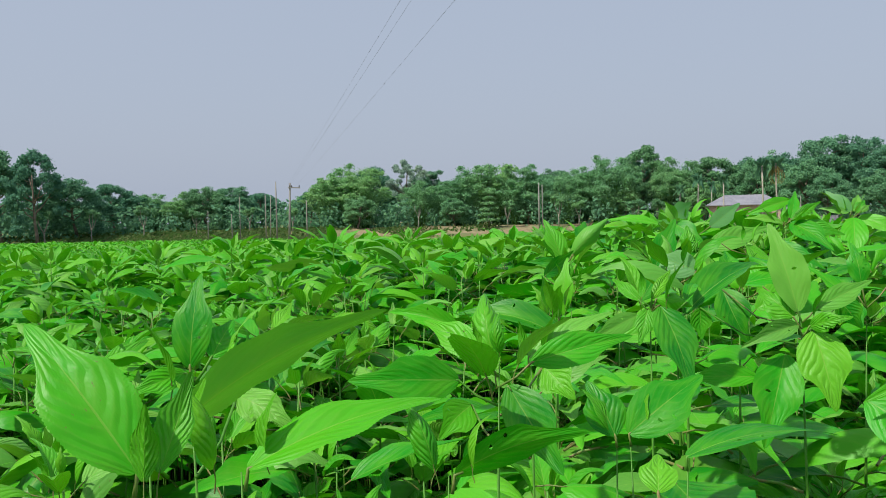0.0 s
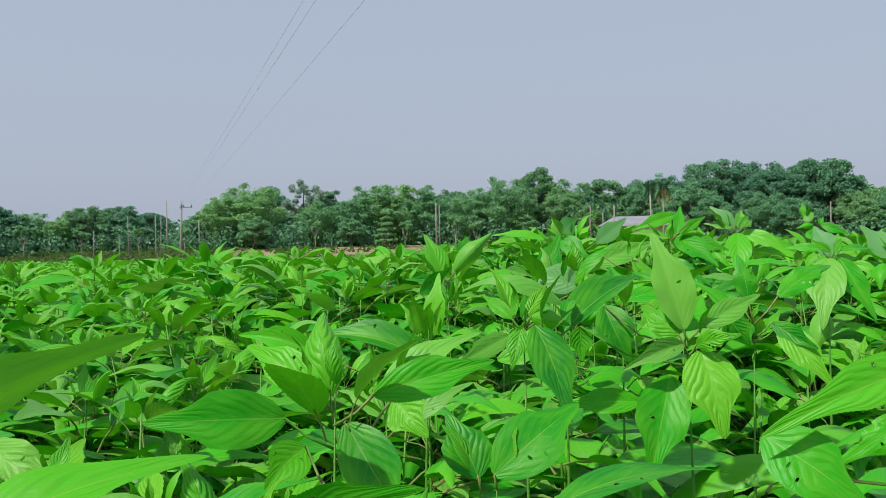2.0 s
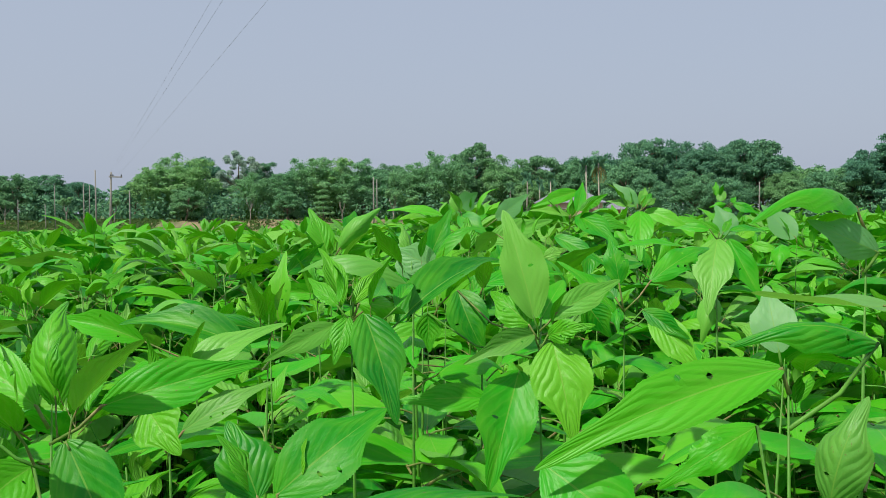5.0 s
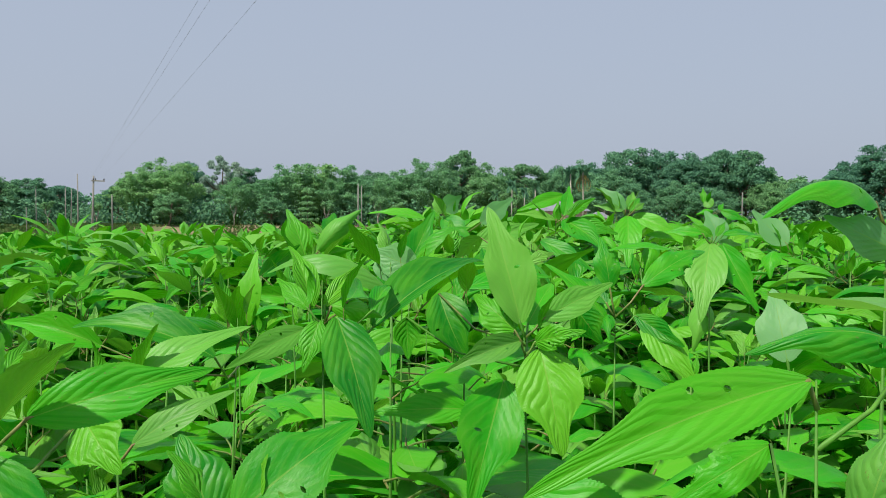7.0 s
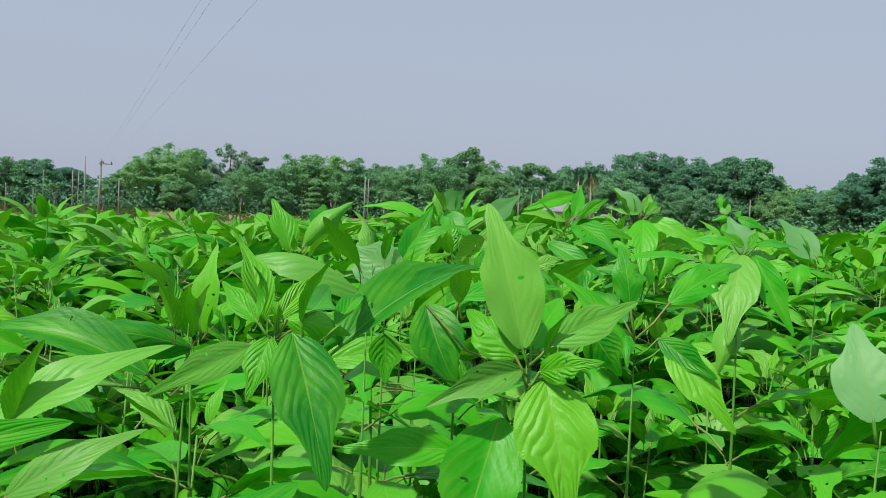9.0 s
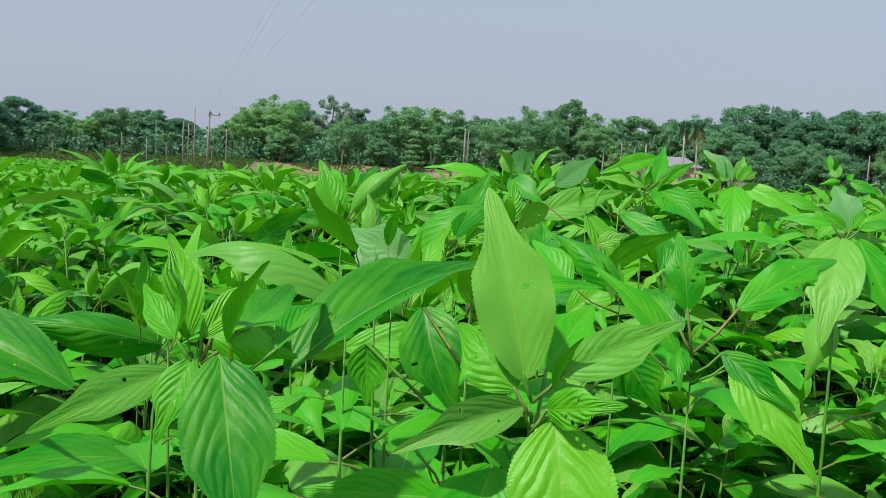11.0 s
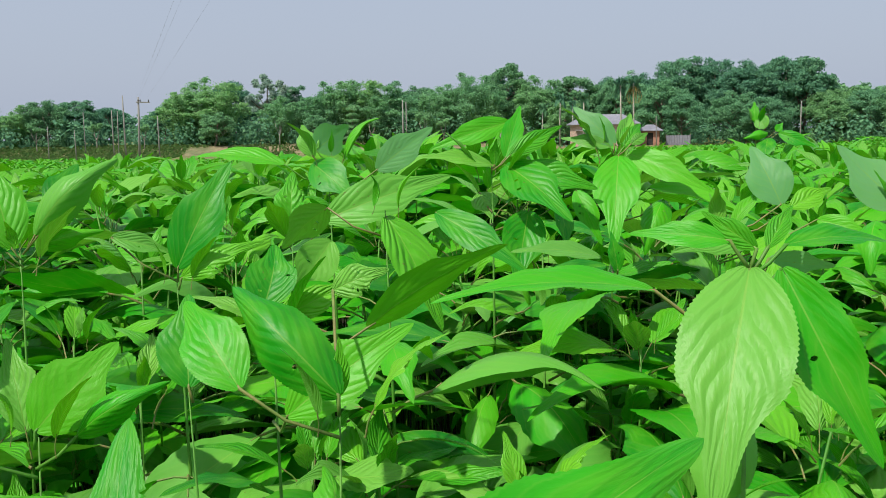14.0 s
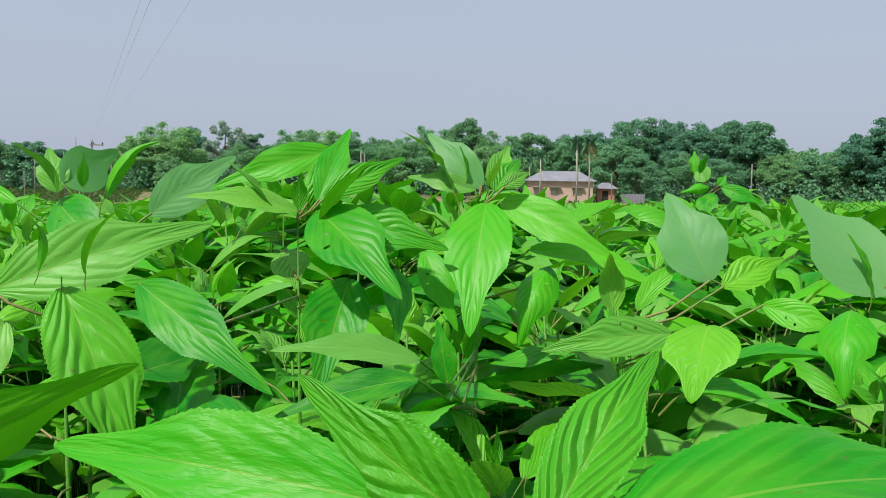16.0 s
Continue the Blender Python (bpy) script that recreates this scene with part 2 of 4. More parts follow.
def box(bm, x0, y0, z0, x1, y1, z1, bevel=0.0):
    m = pose((x0 + x1) / 2, (y0 + y1) / 2, (z0 + z1) / 2) @ Matrix.Diagonal((x1 - x0, y1 - y0, z1 - z0, 1))
    made = bmesh.ops.create_cube(bm, size=1.0, matrix=m)
    if bevel:
        edges = list({e for v in made["verts"] for e in v.link_edges})
        bmesh.ops.bevel(bm, geom=edges, offset=bevel, segments=1, affect="EDGES")
    return bm


def merged(pieces):
    verts, faces = [], []
    for v, f in pieces:
        n = len(verts)
        verts += list(v)
        faces += [tuple(i + n for i in q) for q in f]
    return verts, faces


# ---- jute leaves: unit length along +y, width 1 across x at the widest ----
def leaf_shape(rows, cols, bow=0.1, fold=0.18, twist=0.0, wave=0.0, serrate=0.05, sway=0.0, holes=(), stalk=True, cut=0.0):
    rng = random.Random(int(bow * 1000) + int(fold * 977) + rows * 31 + int(wave * 5000) + len(holes) * 7)
    verts, uvs, faces, slots = [], [], [], []
    for i in range(rows + 1):
        v = i / rows
        w = max(0.0, math.sin(math.pi * min(v ** 0.74, 1.0))) ** 0.82
        if v > 0.55:
            w *= 1 - 0.40 * math.sin((v - 0.55) / 0.45 * math.pi)
        if v < 0.04:
            w = 0.16 + v * 6
        if i == rows:
            w = 0.0
        tooth = 1 + serrate * (0.5 if i % 2 else -0.5)
        z0 = bow * 4 * v * (1 - v)
        x0 = sway * math.sin(math.pi * v)
        for k in range(cols + 1):
            u = 2 * k / cols - 1
            edge = tooth if k in (0, cols) else 1.0
            x = 0.5 * u * w * edge
            if cut and k == cols and 0.45 < v < 0.75:
                x *= 1 - cut * rng.random()
            z = z0 + fold * abs(u) ** 1.3 * w * 0.5 - 0.05 * u * u * w + wave * math.sin(v * 19 + (2.0 if u > 0 else 0.0)) * u * u * w
            tw = twist * v
            verts.append((x0 + x * math.cos(tw), v, z + x * math.sin(tw)))
            uvs.append((k / cols, v))
    n = cols + 1
    gone = set()
    for r, c, long in holes:
        gone |= {(r + i, c) for i in range(long)}
        for row in (r, r + long):                     # draw the corners in, so that the hole is round
            a, b = Vector(verts[row * n + c]), Vector(verts[row * n + c + 1])
            verts[row * n + c], verts[row * n + c + 1] = tuple(a.lerp(b, 0.3)), tuple(b.lerp(a, 0.3))
    for i in range(rows):
        for k in range(cols):
            if (i, k) in gone:
                continue
            faces.append((i * n + k, i * n + k + 1, (i + 1) * n + k + 1, (i + 1) * n + k))
            slots.append(0)
    if stalk:
        pts = [(0, -0.24, -0.13), (0, -0.12, -0.045), (0, 0.0, 0.0), (0, 0.05, bow * 0.19)]
        tv, tf = tube(pts, (0.010, 0.009, 0.009, 0.005), 5 if rows > 8 else 3, cap=False)
        o = len(verts)
        # the width axis is squeezed when the leaf is placed
        verts += [(p[0] * 2.4, p[1], p[2]) for p in tv]
        uvs += [(0.5, 0.0)] * len(tv)
        faces += [tuple(j + o for j in q) for q in tf]
        slots += [1] * len(tf)
    return verts, faces, uvs, slots


SHAPES = [dict(bow=0.07, fold=0.15, wave=0.008), dict(bow=0.09, fold=0.14, twist=0.12), dict(bow=0.19, fold=-0.14, wave=0.016), dict(bow=0.11, fold=0.26, sway=0.08),
          dict(bow=-0.03, fold=0.18, twist=-0.4), dict(bow=0.23, fold=-0.18, sway=-0.09), dict(bow=0.13, fold=0.08, wave=0.024), dict(bow=0.05, fold=0.24, twist=0.18, wave=0.01)]
HOLES = [(), ((24, 5, 2), (34, 6, 2)), ((20, 2, 2),), ((18, 2, 2), (38, 6, 2)), (), (), ((26, 5, 3), (32, 6, 3), (41, 2, 2)), ((36, 5, 2),)]      # row, column, rows long


def leaf_meshes(rows, cols, mats, serrate):
    made = []
    for n, s in enumerate(SHAPES):
        v, f, uv, sl = leaf_shape(rows, cols, serrate=serrate, holes=HOLES[n] if cols > 7 else (), cut=0.5 if n == 6 else 0.0, **s)
        made.append(link_mesh("leaf", v, f, mats, uv, sl, smooth=True))
    return made


FINE = leaf_meshes(64, 8, [LEAF, STALK], 0.05)
COARSE = leaf_meshes(22, 4, [LEAF, STALK], 0.06)
TIP_FINE = leaf_meshes(40, 6, [YOUNG, STALK], 0.05)
TIP_COARSE = leaf_meshes(20, 4, [YOUNG, STALK], 0.06)
TIP = 6                                          # young leaves round a growing tip


def leaf_matrix(base, chord, width, roll=0.0):
    """The pose of a unit leaf from its base along chord (a vector as long as the leaf), with its upper face as far up as it goes; roll in degrees."""
    y = Vector(chord)
    length = y.length
    y = y / length
    x = y.cross(Vector((0, 0, 1)))
    x = x.normalized() if x.length > 1e-3 else Vector((1, 0, 0))
    z = x.cross(y)
    m = Matrix((x, y, z)).transposed().to_4x4()
    return Matrix.Translation(base) @ m @ pose(0, 0, 0, 0, roll, 0) @ Matrix.Diagonal((width, length, length, 1))


def leaf_layout(rng, height, leaves, size=1.0, lean=(0.0, 0.0)):
    """Where the leaves of one plant sit: rows of base, chord, width, roll. z is the full height of the growing tip."""
    out = []
    az = rng.uniform(0, 6.283)
    for n in range(leaves):
        az += 2.4 + rng.uniform(-0.35, 0.35)
        if n < TIP:
            length, el, z = (0.038 + 0.0165 * n) * size, radians(74 - 12 * n + rng.uniform(-10, 10)), height - 0.006 * n
        else:
            k = n - TIP
            length = min(0.225, 0.145 + 0.028 * k) * rng.uniform(0.80, 1.12) * size
            if k > 7:
                length *= max(0.55, 1 - 0.06 * (k - 7))
            el = radians(12 - 4.0 * k + rng.uniform(-18, 16))
            el = max(el, radians(-62))
            z = height - 0.022 - 0.026 * k * (1 + 0.06 * k) - rng.uniform(0, 0.012)
        h = (z / height) ** 2
        reach = 0.004 + 0.26 * length
        cx, cy = math.cos(az), math.sin(az)
        base = (lean[0] * h + cx * reach, lean[1] * h + cy * reach, z + 0.14 * length)
        chord = (cx * math.cos(el) * length, cy * math.cos(el) * length, math.sin(el) * length)
        out.append((base, chord, length * rng.uniform(0.30, 0.41), rng.uniform(-22, 22)))
    return out


def stem_points(height, lean, rng):
    pts, radii = [], []
    for i in range(8):
        h = i / 7
        pts.append((lean[0] * h * h + rng.uniform(-0.004, 0.004), lean[1] * h * h + rng.uniform(-0.004, 0.004), h * height))
        radii.append(0.0048 - 0.0031 * h)
    return pts, radii


def lower_leaves(seed):
    """Older leaves along the lower stem, hanging outwards; the uppermost at the origin."""
    rng = random.Random(seed)
    V, F, U, S, az = [], [], [], [], 0.0
    for k in range(10):
        az += 2.4 + rng.uniform(-0.5, 0.5)
        length, el = rng.uniform(0.08, 0.15), radians(rng.uniform(-40, 15))
        c, s = math.cos(az), math.sin(az)
        base = (c * 0.035, s * 0.035, -0.045 * k + rng.uniform(-0.01, 0.01))
        chord = (c * math.cos(el) * length, s * math.cos(el) * length, math.sin(el) * length)
        v, f, uv, sl = leaf_shape(10, 2, serrate=0.05, **rng.choice(SHAPES))
        m = leaf_matrix(base, chord, length * rng.uniform(0.3, 0.4), rng.uniform(-25, 25))
        F += [tuple(i + len(V) for i in q) for q in f]
        V += [m @ Vector(p) for p in v]
        U += uv
        S += sl
    return link_mesh("lower_leaves", V, F, [LEAF_FIELD, STALK], U, S, smooth=True)


LOWER = [lower_leaves(300 + i) for i in range(8)]
plants = []


def jute_plant(x, y, height, rng, leaves=15, fine=False, size=1.0, lean=None, layout=None):
    lean = lean or (rng.gauss(0, 0.07), rng.gauss(0, 0.07))
    plant = new("jute_plant")
    plant.matrix_basis = pose(x, y, 0)
    pts, radii = stem_points(height, lean, rng)
    v, f = tube(pts, radii, 6)
    child("stem", link_mesh("stem", v, f, STEM, smooth=True), plant)
    for base, chord, width, roll in (layout or leaf_layout(rng, height, leaves, size, lean)):
        tip = base[2] > height - 0.06 and Vector(chord).length < 0.155
        child("leaf", rng.choice((TIP_FINE if fine else TIP_COARSE) if tip else (FINE if fine else COARSE)), plant, leaf_matrix(base, chord, width, roll))
    low = child("lower_leaves", rng.choice(LOWER), plant, pose(lean[0] * 0.5, lean[1] * 0.5, height - 0.19, 0, 0, rng.uniform(0, 360)))
    tagged(low, "shaded older leaves low on the stem", kind="stuff")
    tagged(plant, "leafy green jute plant with serrated veined leaves growing in the field", "crop plant", "jute crop")
    plants.append((x, y))
    return plant


# ---- the ground ----
def bank_line(x):
    """How far ahead the earth bank runs."""
    return 112 + 0.10 * x


def ground_height(x, y):
    b = bank_line(x)
    d = (y - b) / 3.0
    pad = 0.5 * math.exp(-(((x - 36.5) / 9) ** 4 + ((y - 99) / 7) ** 4))
    rise = pad + 1.15 / (1 + math.exp(-d * 1.6)) if abs(d) < 12 else pad + (1.15 if d > 0 else 0.0)
    return rise + 0.03 * noise.noise(Vector((x * 0.15, y * 0.15, 3.0))) * min(1.0, max(0.0, y / 10))


def field_end(x):
    """How far ahead the crop reaches."""
    return 22 + 0.4 * max(0.0, x + 4) + 0.5 * max(0.0, -x - 1) if x < 30 else 46


def build_ground():
    xs = sorted(set([-3000, -1200, -500, -250] + list(range(-130, 181, 6)) + [260, 500, 1200, 3000]))
    ys = sorted(set([-3000, -800, -200, -60, -20, -5, 2, 8, 15, 25, 40, 60, 80, 95] + [100 + 1.6 * i for i in range(20)] + [140, 170, 220, 400, 900, 3000]))
    verts = [(x, y, ground_height(x, y)) for y in ys for x in xs]
    n = len(xs)
    faces = [(j * n + i, j * n + i + 1, (j + 1) * n + i + 1, (j + 1) * n + i) for j in range(len(ys) - 1) for i in range(n - 1)]
    slots = []
    for f in faces:
        cx, cy = sum(verts[i][0] for i in f) / 4, sum(verts[i][1] for i in f) / 4
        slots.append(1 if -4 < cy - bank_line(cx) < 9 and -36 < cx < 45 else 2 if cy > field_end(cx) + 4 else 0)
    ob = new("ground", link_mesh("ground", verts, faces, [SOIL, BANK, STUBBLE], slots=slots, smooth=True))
    tagged(ob, "brown soil of the field with a low bare earth bank", "ground", kind="structure")


build_ground()


# ---- canopy ----
def canopy(x, y):
    """Height of the crop's tips."""
    d = math.hypot(x - 0.5, y - 0.8)
    near = 1.645 + 0.065 * min(1.5, max(0.0, y - 1.2)) + 0.085 * max(-1.0, min(1.0, x))
    far = 1.42 + 0.04 * min(1.0, max(0.0, (1 - x) / 6))
    t = min(1.0, max(0.0, (d - 3.2) / 9))
    return near + (far - near) * t + 0.05 * noise.noise(Vector((x * 0.9, y * 0.9, 0.0)))


def path_distance(x, y):
    """Distance from the line along which one walks through the crop."""
    ax, ay, bx, by = 0.10, 0.05, 1.05, 1.85
    t = ((x - ax) * (bx - ax) + (y - ay) * (by - ay)) / ((bx - ax) ** 2 + (by - ay) ** 2)
    t = min(1.0, max(0.0, t))
    return math.hypot(x - ax - t * (bx - ax), y - ay - t * (by - ay))


def in_near_view(x, y):
    return y > 0.25 and -0.62 * (y + 0.35) < x < 0.86 * (y + 0.55) and y < 3.6


def bare_leaves(mat):
    """Leaf blades with fine teeth and no stalk."""
    made = []
    for n, k in enumerate(SHAPES):
        v, f, uv, _ = leaf_shape(84, 8, serrate=0.034, holes=HOLES[n], stalk=False, cut=0.5 if n == 6 else 0.0, **k)
        made.append(link_mesh("leaf", v, f, mat, uv, smooth=True))
    return made


BARE = bare_leaves(LEAF) + bare_leaves(YOUNG) + bare_leaves(UNDER_SHEEN)     # from 8 on the same shapes, yellow-green; from 16 on bluish, undersides and sky sheen put into the colour


def hero_plant(x, y, top, young, rows):
    """A plant by its growing tip. Rows: where the leaf blade begins (sideways, ahead, height), its bearing, rise, length, width, roll and shape."""
    rng = random.Random(int(x * 1000) * 7 + int(y * 1000))
    plant = new("jute_plant")
    plant.matrix_basis = pose(x, y, 0)
    lean = (rng.uniform(-0.03, 0.03), rng.uniform(-0.03, 0.03))
    pts = [(lean[0] * (1 - (k / 7) ** 2) + rng.uniform(-0.003, 0.003), lean[1] * (1 - (k / 7) ** 2), top * k / 7) for k in range(8)]
    v, f = tube(pts, [0.0042 - 0.0024 * k / 7 for k in range(7)] + [0.0005], 7)
    child("stem", link_mesh("stem", v, f, STEM, smooth=True), plant)
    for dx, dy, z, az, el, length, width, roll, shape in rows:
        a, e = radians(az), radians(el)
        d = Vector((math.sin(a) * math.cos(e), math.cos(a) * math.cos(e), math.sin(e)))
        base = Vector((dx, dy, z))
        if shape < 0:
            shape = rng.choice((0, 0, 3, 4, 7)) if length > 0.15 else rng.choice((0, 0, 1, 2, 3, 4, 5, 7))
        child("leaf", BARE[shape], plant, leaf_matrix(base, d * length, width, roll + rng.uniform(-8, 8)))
        off = math.hypot(dx, dy)
        root = Vector((0, 0, min(top - 0.004, z - 0.012 - 0.35 * min(off, 0.08))))
        mid = root.lerp(base, 0.55) - Vector((0, 0, 0.10 * off))
        v, f = tube([root, mid, base, base + d * length * 0.06], (0.0014, 0.0012, 0.0012, 0.0008), 6)
        child("leaf_stalk", link_mesh("leaf_stalk", v, f, STALK if rng.random() < 0.7 else STEM, smooth=True), plant)
    extra = leaf_layout(rng, top, 15, 1.0, (0, 0))
    low = child("lower_leaves", rng.choice(LOWER), plant, pose(0, 0, top - (0.10 if len(rows) < 3 else 0.24), 0, 0, rng.uniform(0, 360)))
    tagged(low, "shaded older leaves low on the stem", kind="stuff")
    for base, chord, width, roll in extra[:young]:
        child("leaf", rng.choice(TIP_FINE), plant, leaf_matrix(base, chord, width, roll))
    for base, chord, width, roll in extra[11:]:
        base = (base[0], base[1], base[2] - 0.05)
        child("leaf", rng.choice(COARSE), plant, leaf_matrix(base, chord, width, roll))
    tagged(plant, "tall jute plant with large glossy serrated leaves on reddish stalks", "crop plant", "jute crop")
    plants.append((x, y))


# ---- the nearest plants ----
hero_plant(0.600, 1.447, 1.756, 2, [
    (-0.005, 0.001, 1.766, -30, 68, 0.123, 0.048, -35, 7),
    (0.014, -0.003, 1.741, 170, -64, 0.105, 0.064, 17, 8),
    (-0.021, 0.003, 1.711, -136, -60, 0.127, 0.061, -19, 7),
    (-0.005, 0.001, 1.749, -101, -18, 0.085, 0.025, -62, 3),
    (0.017, -0.003, 1.771, 85, 24, 0.082, 0.029, 64, 0),
    (0.009, -0.002, 1.748, 134, 15, 0.056, 0.025, 78, 14),
    (-0.01, 0.002, 1.759, -40, 33, 0.06, 0.037, -52, 14),
    (0.066, 0.038, 1.775, 104, -54, 0.045, 0.034, -86, -1),
    (-0.06, 0.134, 1.785, 136, -62, 0.085, 0.049, 42, 3),
    (-0.045, 0.036, 1.676, -80, -2, 0.102, 0.033, -63, 0),
    (-0.101, 0.102, 1.763, 128, -88, 0.045, 0.029, 47, 12),
    (0.02, 0.059, 1.758, 44, 34, 0.07, 0.043, 31, 0),
])
hero_plant(0.405, 1.435, 1.785, 3, [
    (0.011, -0.002, 1.778, 158, -57, 0.118, 0.051, 18, 0),
    (-0.005, 0.001, 1.775, -141, -61, 0.051, 0.024, -26, 8),
    (-0.018, 0.003, 1.767, -111, -22, 0.081, 0.024, -63, -1),
    (-0.015, 0.003, 1.786, -37, 29, 0.053, 0.017, -44, 8),
    (0.0, 0.0, 1.788, 50, 41, 0.053, 0.016, 42, 8),
    (0.006, -0.001, 1.788, 78, -14, 0.051, 0.022, 78, -1),
    (0.047, 0.02, 1.765, 54, 19, 0.174, 0.05, 9, 3),
    (0.043, -0.003, 1.783, 26, 19, 0.059, 0.017, 11, -1),
    (0.021, -0.001, 1.792, 12, 7, 0.104, 0.03, -2, -1),
])
hero_plant(0.333, 1.223, 1.666, 2, [
    (-0.002, 0.0, 1.669, 69, 30, 0.107, 0.055, 50, 1),
])
hero_plant(0.319, 1.224, 1.666, 0, [
    (-0.002, 0.0, 1.667, -34, 51, 0.066, 0.045, -27, -1),
])
hero_plant(0.600, 0.987, 1.794, 0, [
    (-0.004, 0.001, 1.794, -92, -18, 0.144, 0.03, -47, 1),
    (0.072, 0.027, 1.801, -79, -1, 0.085, 0.025, -41, -1),
    (0.046, 0.111, 1.734, -80, -32, 0.079, 0.026, -57, 6),
    (0.02, -0.006, 1.722, 96, 70, 0.061, 0.028, 45, -1),
    (-0.13, 0.014, 1.747, 125, -33, 0.074, 0.043, 63, -1),
])
hero_plant(0.768, 1.158, 1.866, 0, [
    (-0.006, 0.002, 1.879, -106, -6, 0.108, 0.031, -20, -1),
    (0.009, -0.003, 1.845, -96, 21, 0.068, 0.027, 83, 20),
])
hero_plant(0.739, 1.090, 1.813, 0, [
    (-0.0, -0.0, 1.812, -95, 7, 0.109, 0.031, -38, 20),
])
hero_plant(0.747, 1.233, 1.753, 0, [
    (-0.002, 0.001, 1.758, 11, 59, 0.063, 0.038, -16, 16),
])
hero_plant(1.053, 1.926, 1.832, 0, [
    (0.0, -0.0, 1.829, -143, -54, 0.148, 0.065, 2, 8),
    (0.019, -0.003, 1.828, 144, -60, 0.125, 0.04, 54, 7),
    (0.009, 0.036, 1.733, -130, -62, 0.091, 0.04, -11, -1),
    (-0.011, 0.004, 1.845, -60, 2, 0.061, 0.018, -57, 0),
    (0.004, 0.0, 1.84, -59, 34, 0.039, 0.015, -73, 8),
    (0.011, -0.0, 1.84, 53, 35, 0.041, 0.013, 23, 8),
    (0.021, -0.003, 1.842, 79, -3, 0.083, 0.024, 23, 0),
    (0.021, 0.016, 1.831, 101, -7, 0.041, 0.012, 58, 20),
    (-0.057, 0.007, 1.816, -85, -2, 0.135, 0.032, -19, 0),
])
hero_plant(0.762, 1.615, 1.754, 0, [
    (0.036, 0.0, 1.788, 67, 19, 0.119, 0.035, 46, 6),
    (-0.01, 0.0, 1.747, -61, 41, 0.102, 0.029, -40, 0),
    (-0.005, 0.004, 1.785, -6, 66, 0.067, 0.032, -11, 6),
    (-0.042, 0.004, 1.755, -120, -24, 0.042, 0.02, -43, -1),
    (0.025, -0.002, 1.752, 147, -25, 0.074, 0.024, 46, 4),
    (-0.001, 0.001, 1.76, 84, 60, 0.021, 0.007, 51, 8),
    (-0.01, 0.002, 1.767, -17, 25, 0.063, 0.028, -32, -1),
    (-0.009, 0.001, 1.754, -162, -39, 0.044, 0.017, 9, -1),
    (0.033, -0.006, 1.748, 144, -46, 0.11, 0.041, 52, 8),
])
hero_plant(1.046, 2.678, 1.863, 4, [
    (0.019, -0.003, 1.867, 146, -31, 0.147, 0.068, 45, 1),
    (-0.0, 0.001, 1.867, -95, 7, 0.108, 0.031, -46, -1),
    (0.02, -0.002, 1.877, 30, 46, 0.106, 0.031, 18, -1),
    (0.026, -0.003, 1.88, 76, 26, 0.096, 0.028, 62, 8),
    (0.038, 0.052, 1.929, -91, -18, 0.129, 0.037, -63, 0),
    (0.038, -0.007, 1.86, 112, -14, 0.117, 0.047, 71, 8),
    (0.05, -0.017, 1.801, -152, -53, 0.125, 0.061, -10, 7),
    (-0.011, 0.038, 1.825, 162, -43, 0.054, 0.04, 29, 8),
    (0.094, -0.024, 1.811, -175, -54, 0.083, 0.03, -4, -1),
    (-0.114, -0.24, 1.822, 130, -28, 0.135, 0.039, 48, 0),
])
hero_plant(1.234, 2.695, 1.893, 4, [
    (0.007, -0.003, 1.876, -158, -52, 0.159, 0.068, 5, 0),
    (0.002, -0.0, 1.893, -47, 40, 0.089, 0.039, -59, 16),
    (0.015, -0.003, 1.889, 51, 37, 0.057, 0.032, 36, 8),
    (-0.005, 0.0, 1.89, -63, 10, 0.076, 0.022, -66, -1),
    (0.022, -0.006, 1.879, 128, -24, 0.135, 0.041, 67, 0),
    (0.025, -0.005, 1.893, 63, 24, 0.04, 0.018, 55, 8),
    (0.05, -0.017, 1.828, 119, -19, 0.188, 0.054, 26, -1),
    (0.07, -0.023, 1.811, -129, -56, 0.094, 0.042, -22, -1),
    (-0.057, 0.002, 1.826, 150, -56, 0.094, 0.034, 35, -1),
    (-0.103, -0.253, 1.762, -89, 5, 0.111, 0.032, -32, -1),
    (-0.113, -0.303, 1.759, -93, -13, 0.102, 0.029, -32, -1),
    (-0.083, -0.259, 1.745, -45, 78, 0.049, 0.019, -47, -1),
])
hero_plant(0.812, 2.822, 1.883, 4, [
    (-0.066, 0.006, 1.87, -71, 5, 0.151, 0.043, -38, -1),
    (-0.017, 0.003, 1.892, 62, 32, 0.072, 0.053, 61, 20),
    (-0.022, 0.002, 1.882, -28, 57, 0.059, 0.035, -24, 8),
    (-0.022, 0.001, 1.871, 135, -31, 0.108, 0.056, 54, -1),
    (0.077, -0.012, 1.859, 79, 35, 0.114, 0.051, 67, 16),
])
hero_plant(0.764, 2.561, 1.790, 4, [
    (0.039, -0.004, 1.806, 83, 17, 0.178, 0.058, 71, 0),
    (-0.003, 0.001, 1.794, 6, 62, 0.083, 0.044, 0, 14),
    (0.048, -0.009, 1.78, -128, -46, 0.095, 0.053, -46, -1),
])
hero_plant(0.641, 2.424, 1.759, 2, [
    (0.0, 0.001, 1.77, 59, 59, 0.135, 0.056, 59, -1),
    (0.004, -0.001, 1.759, 83, 22, 0.099, 0.032, 71, 14),
    (-0.072, 0.017, 1.805, 84, -18, 0.071, 0.024, 68, -1),
])
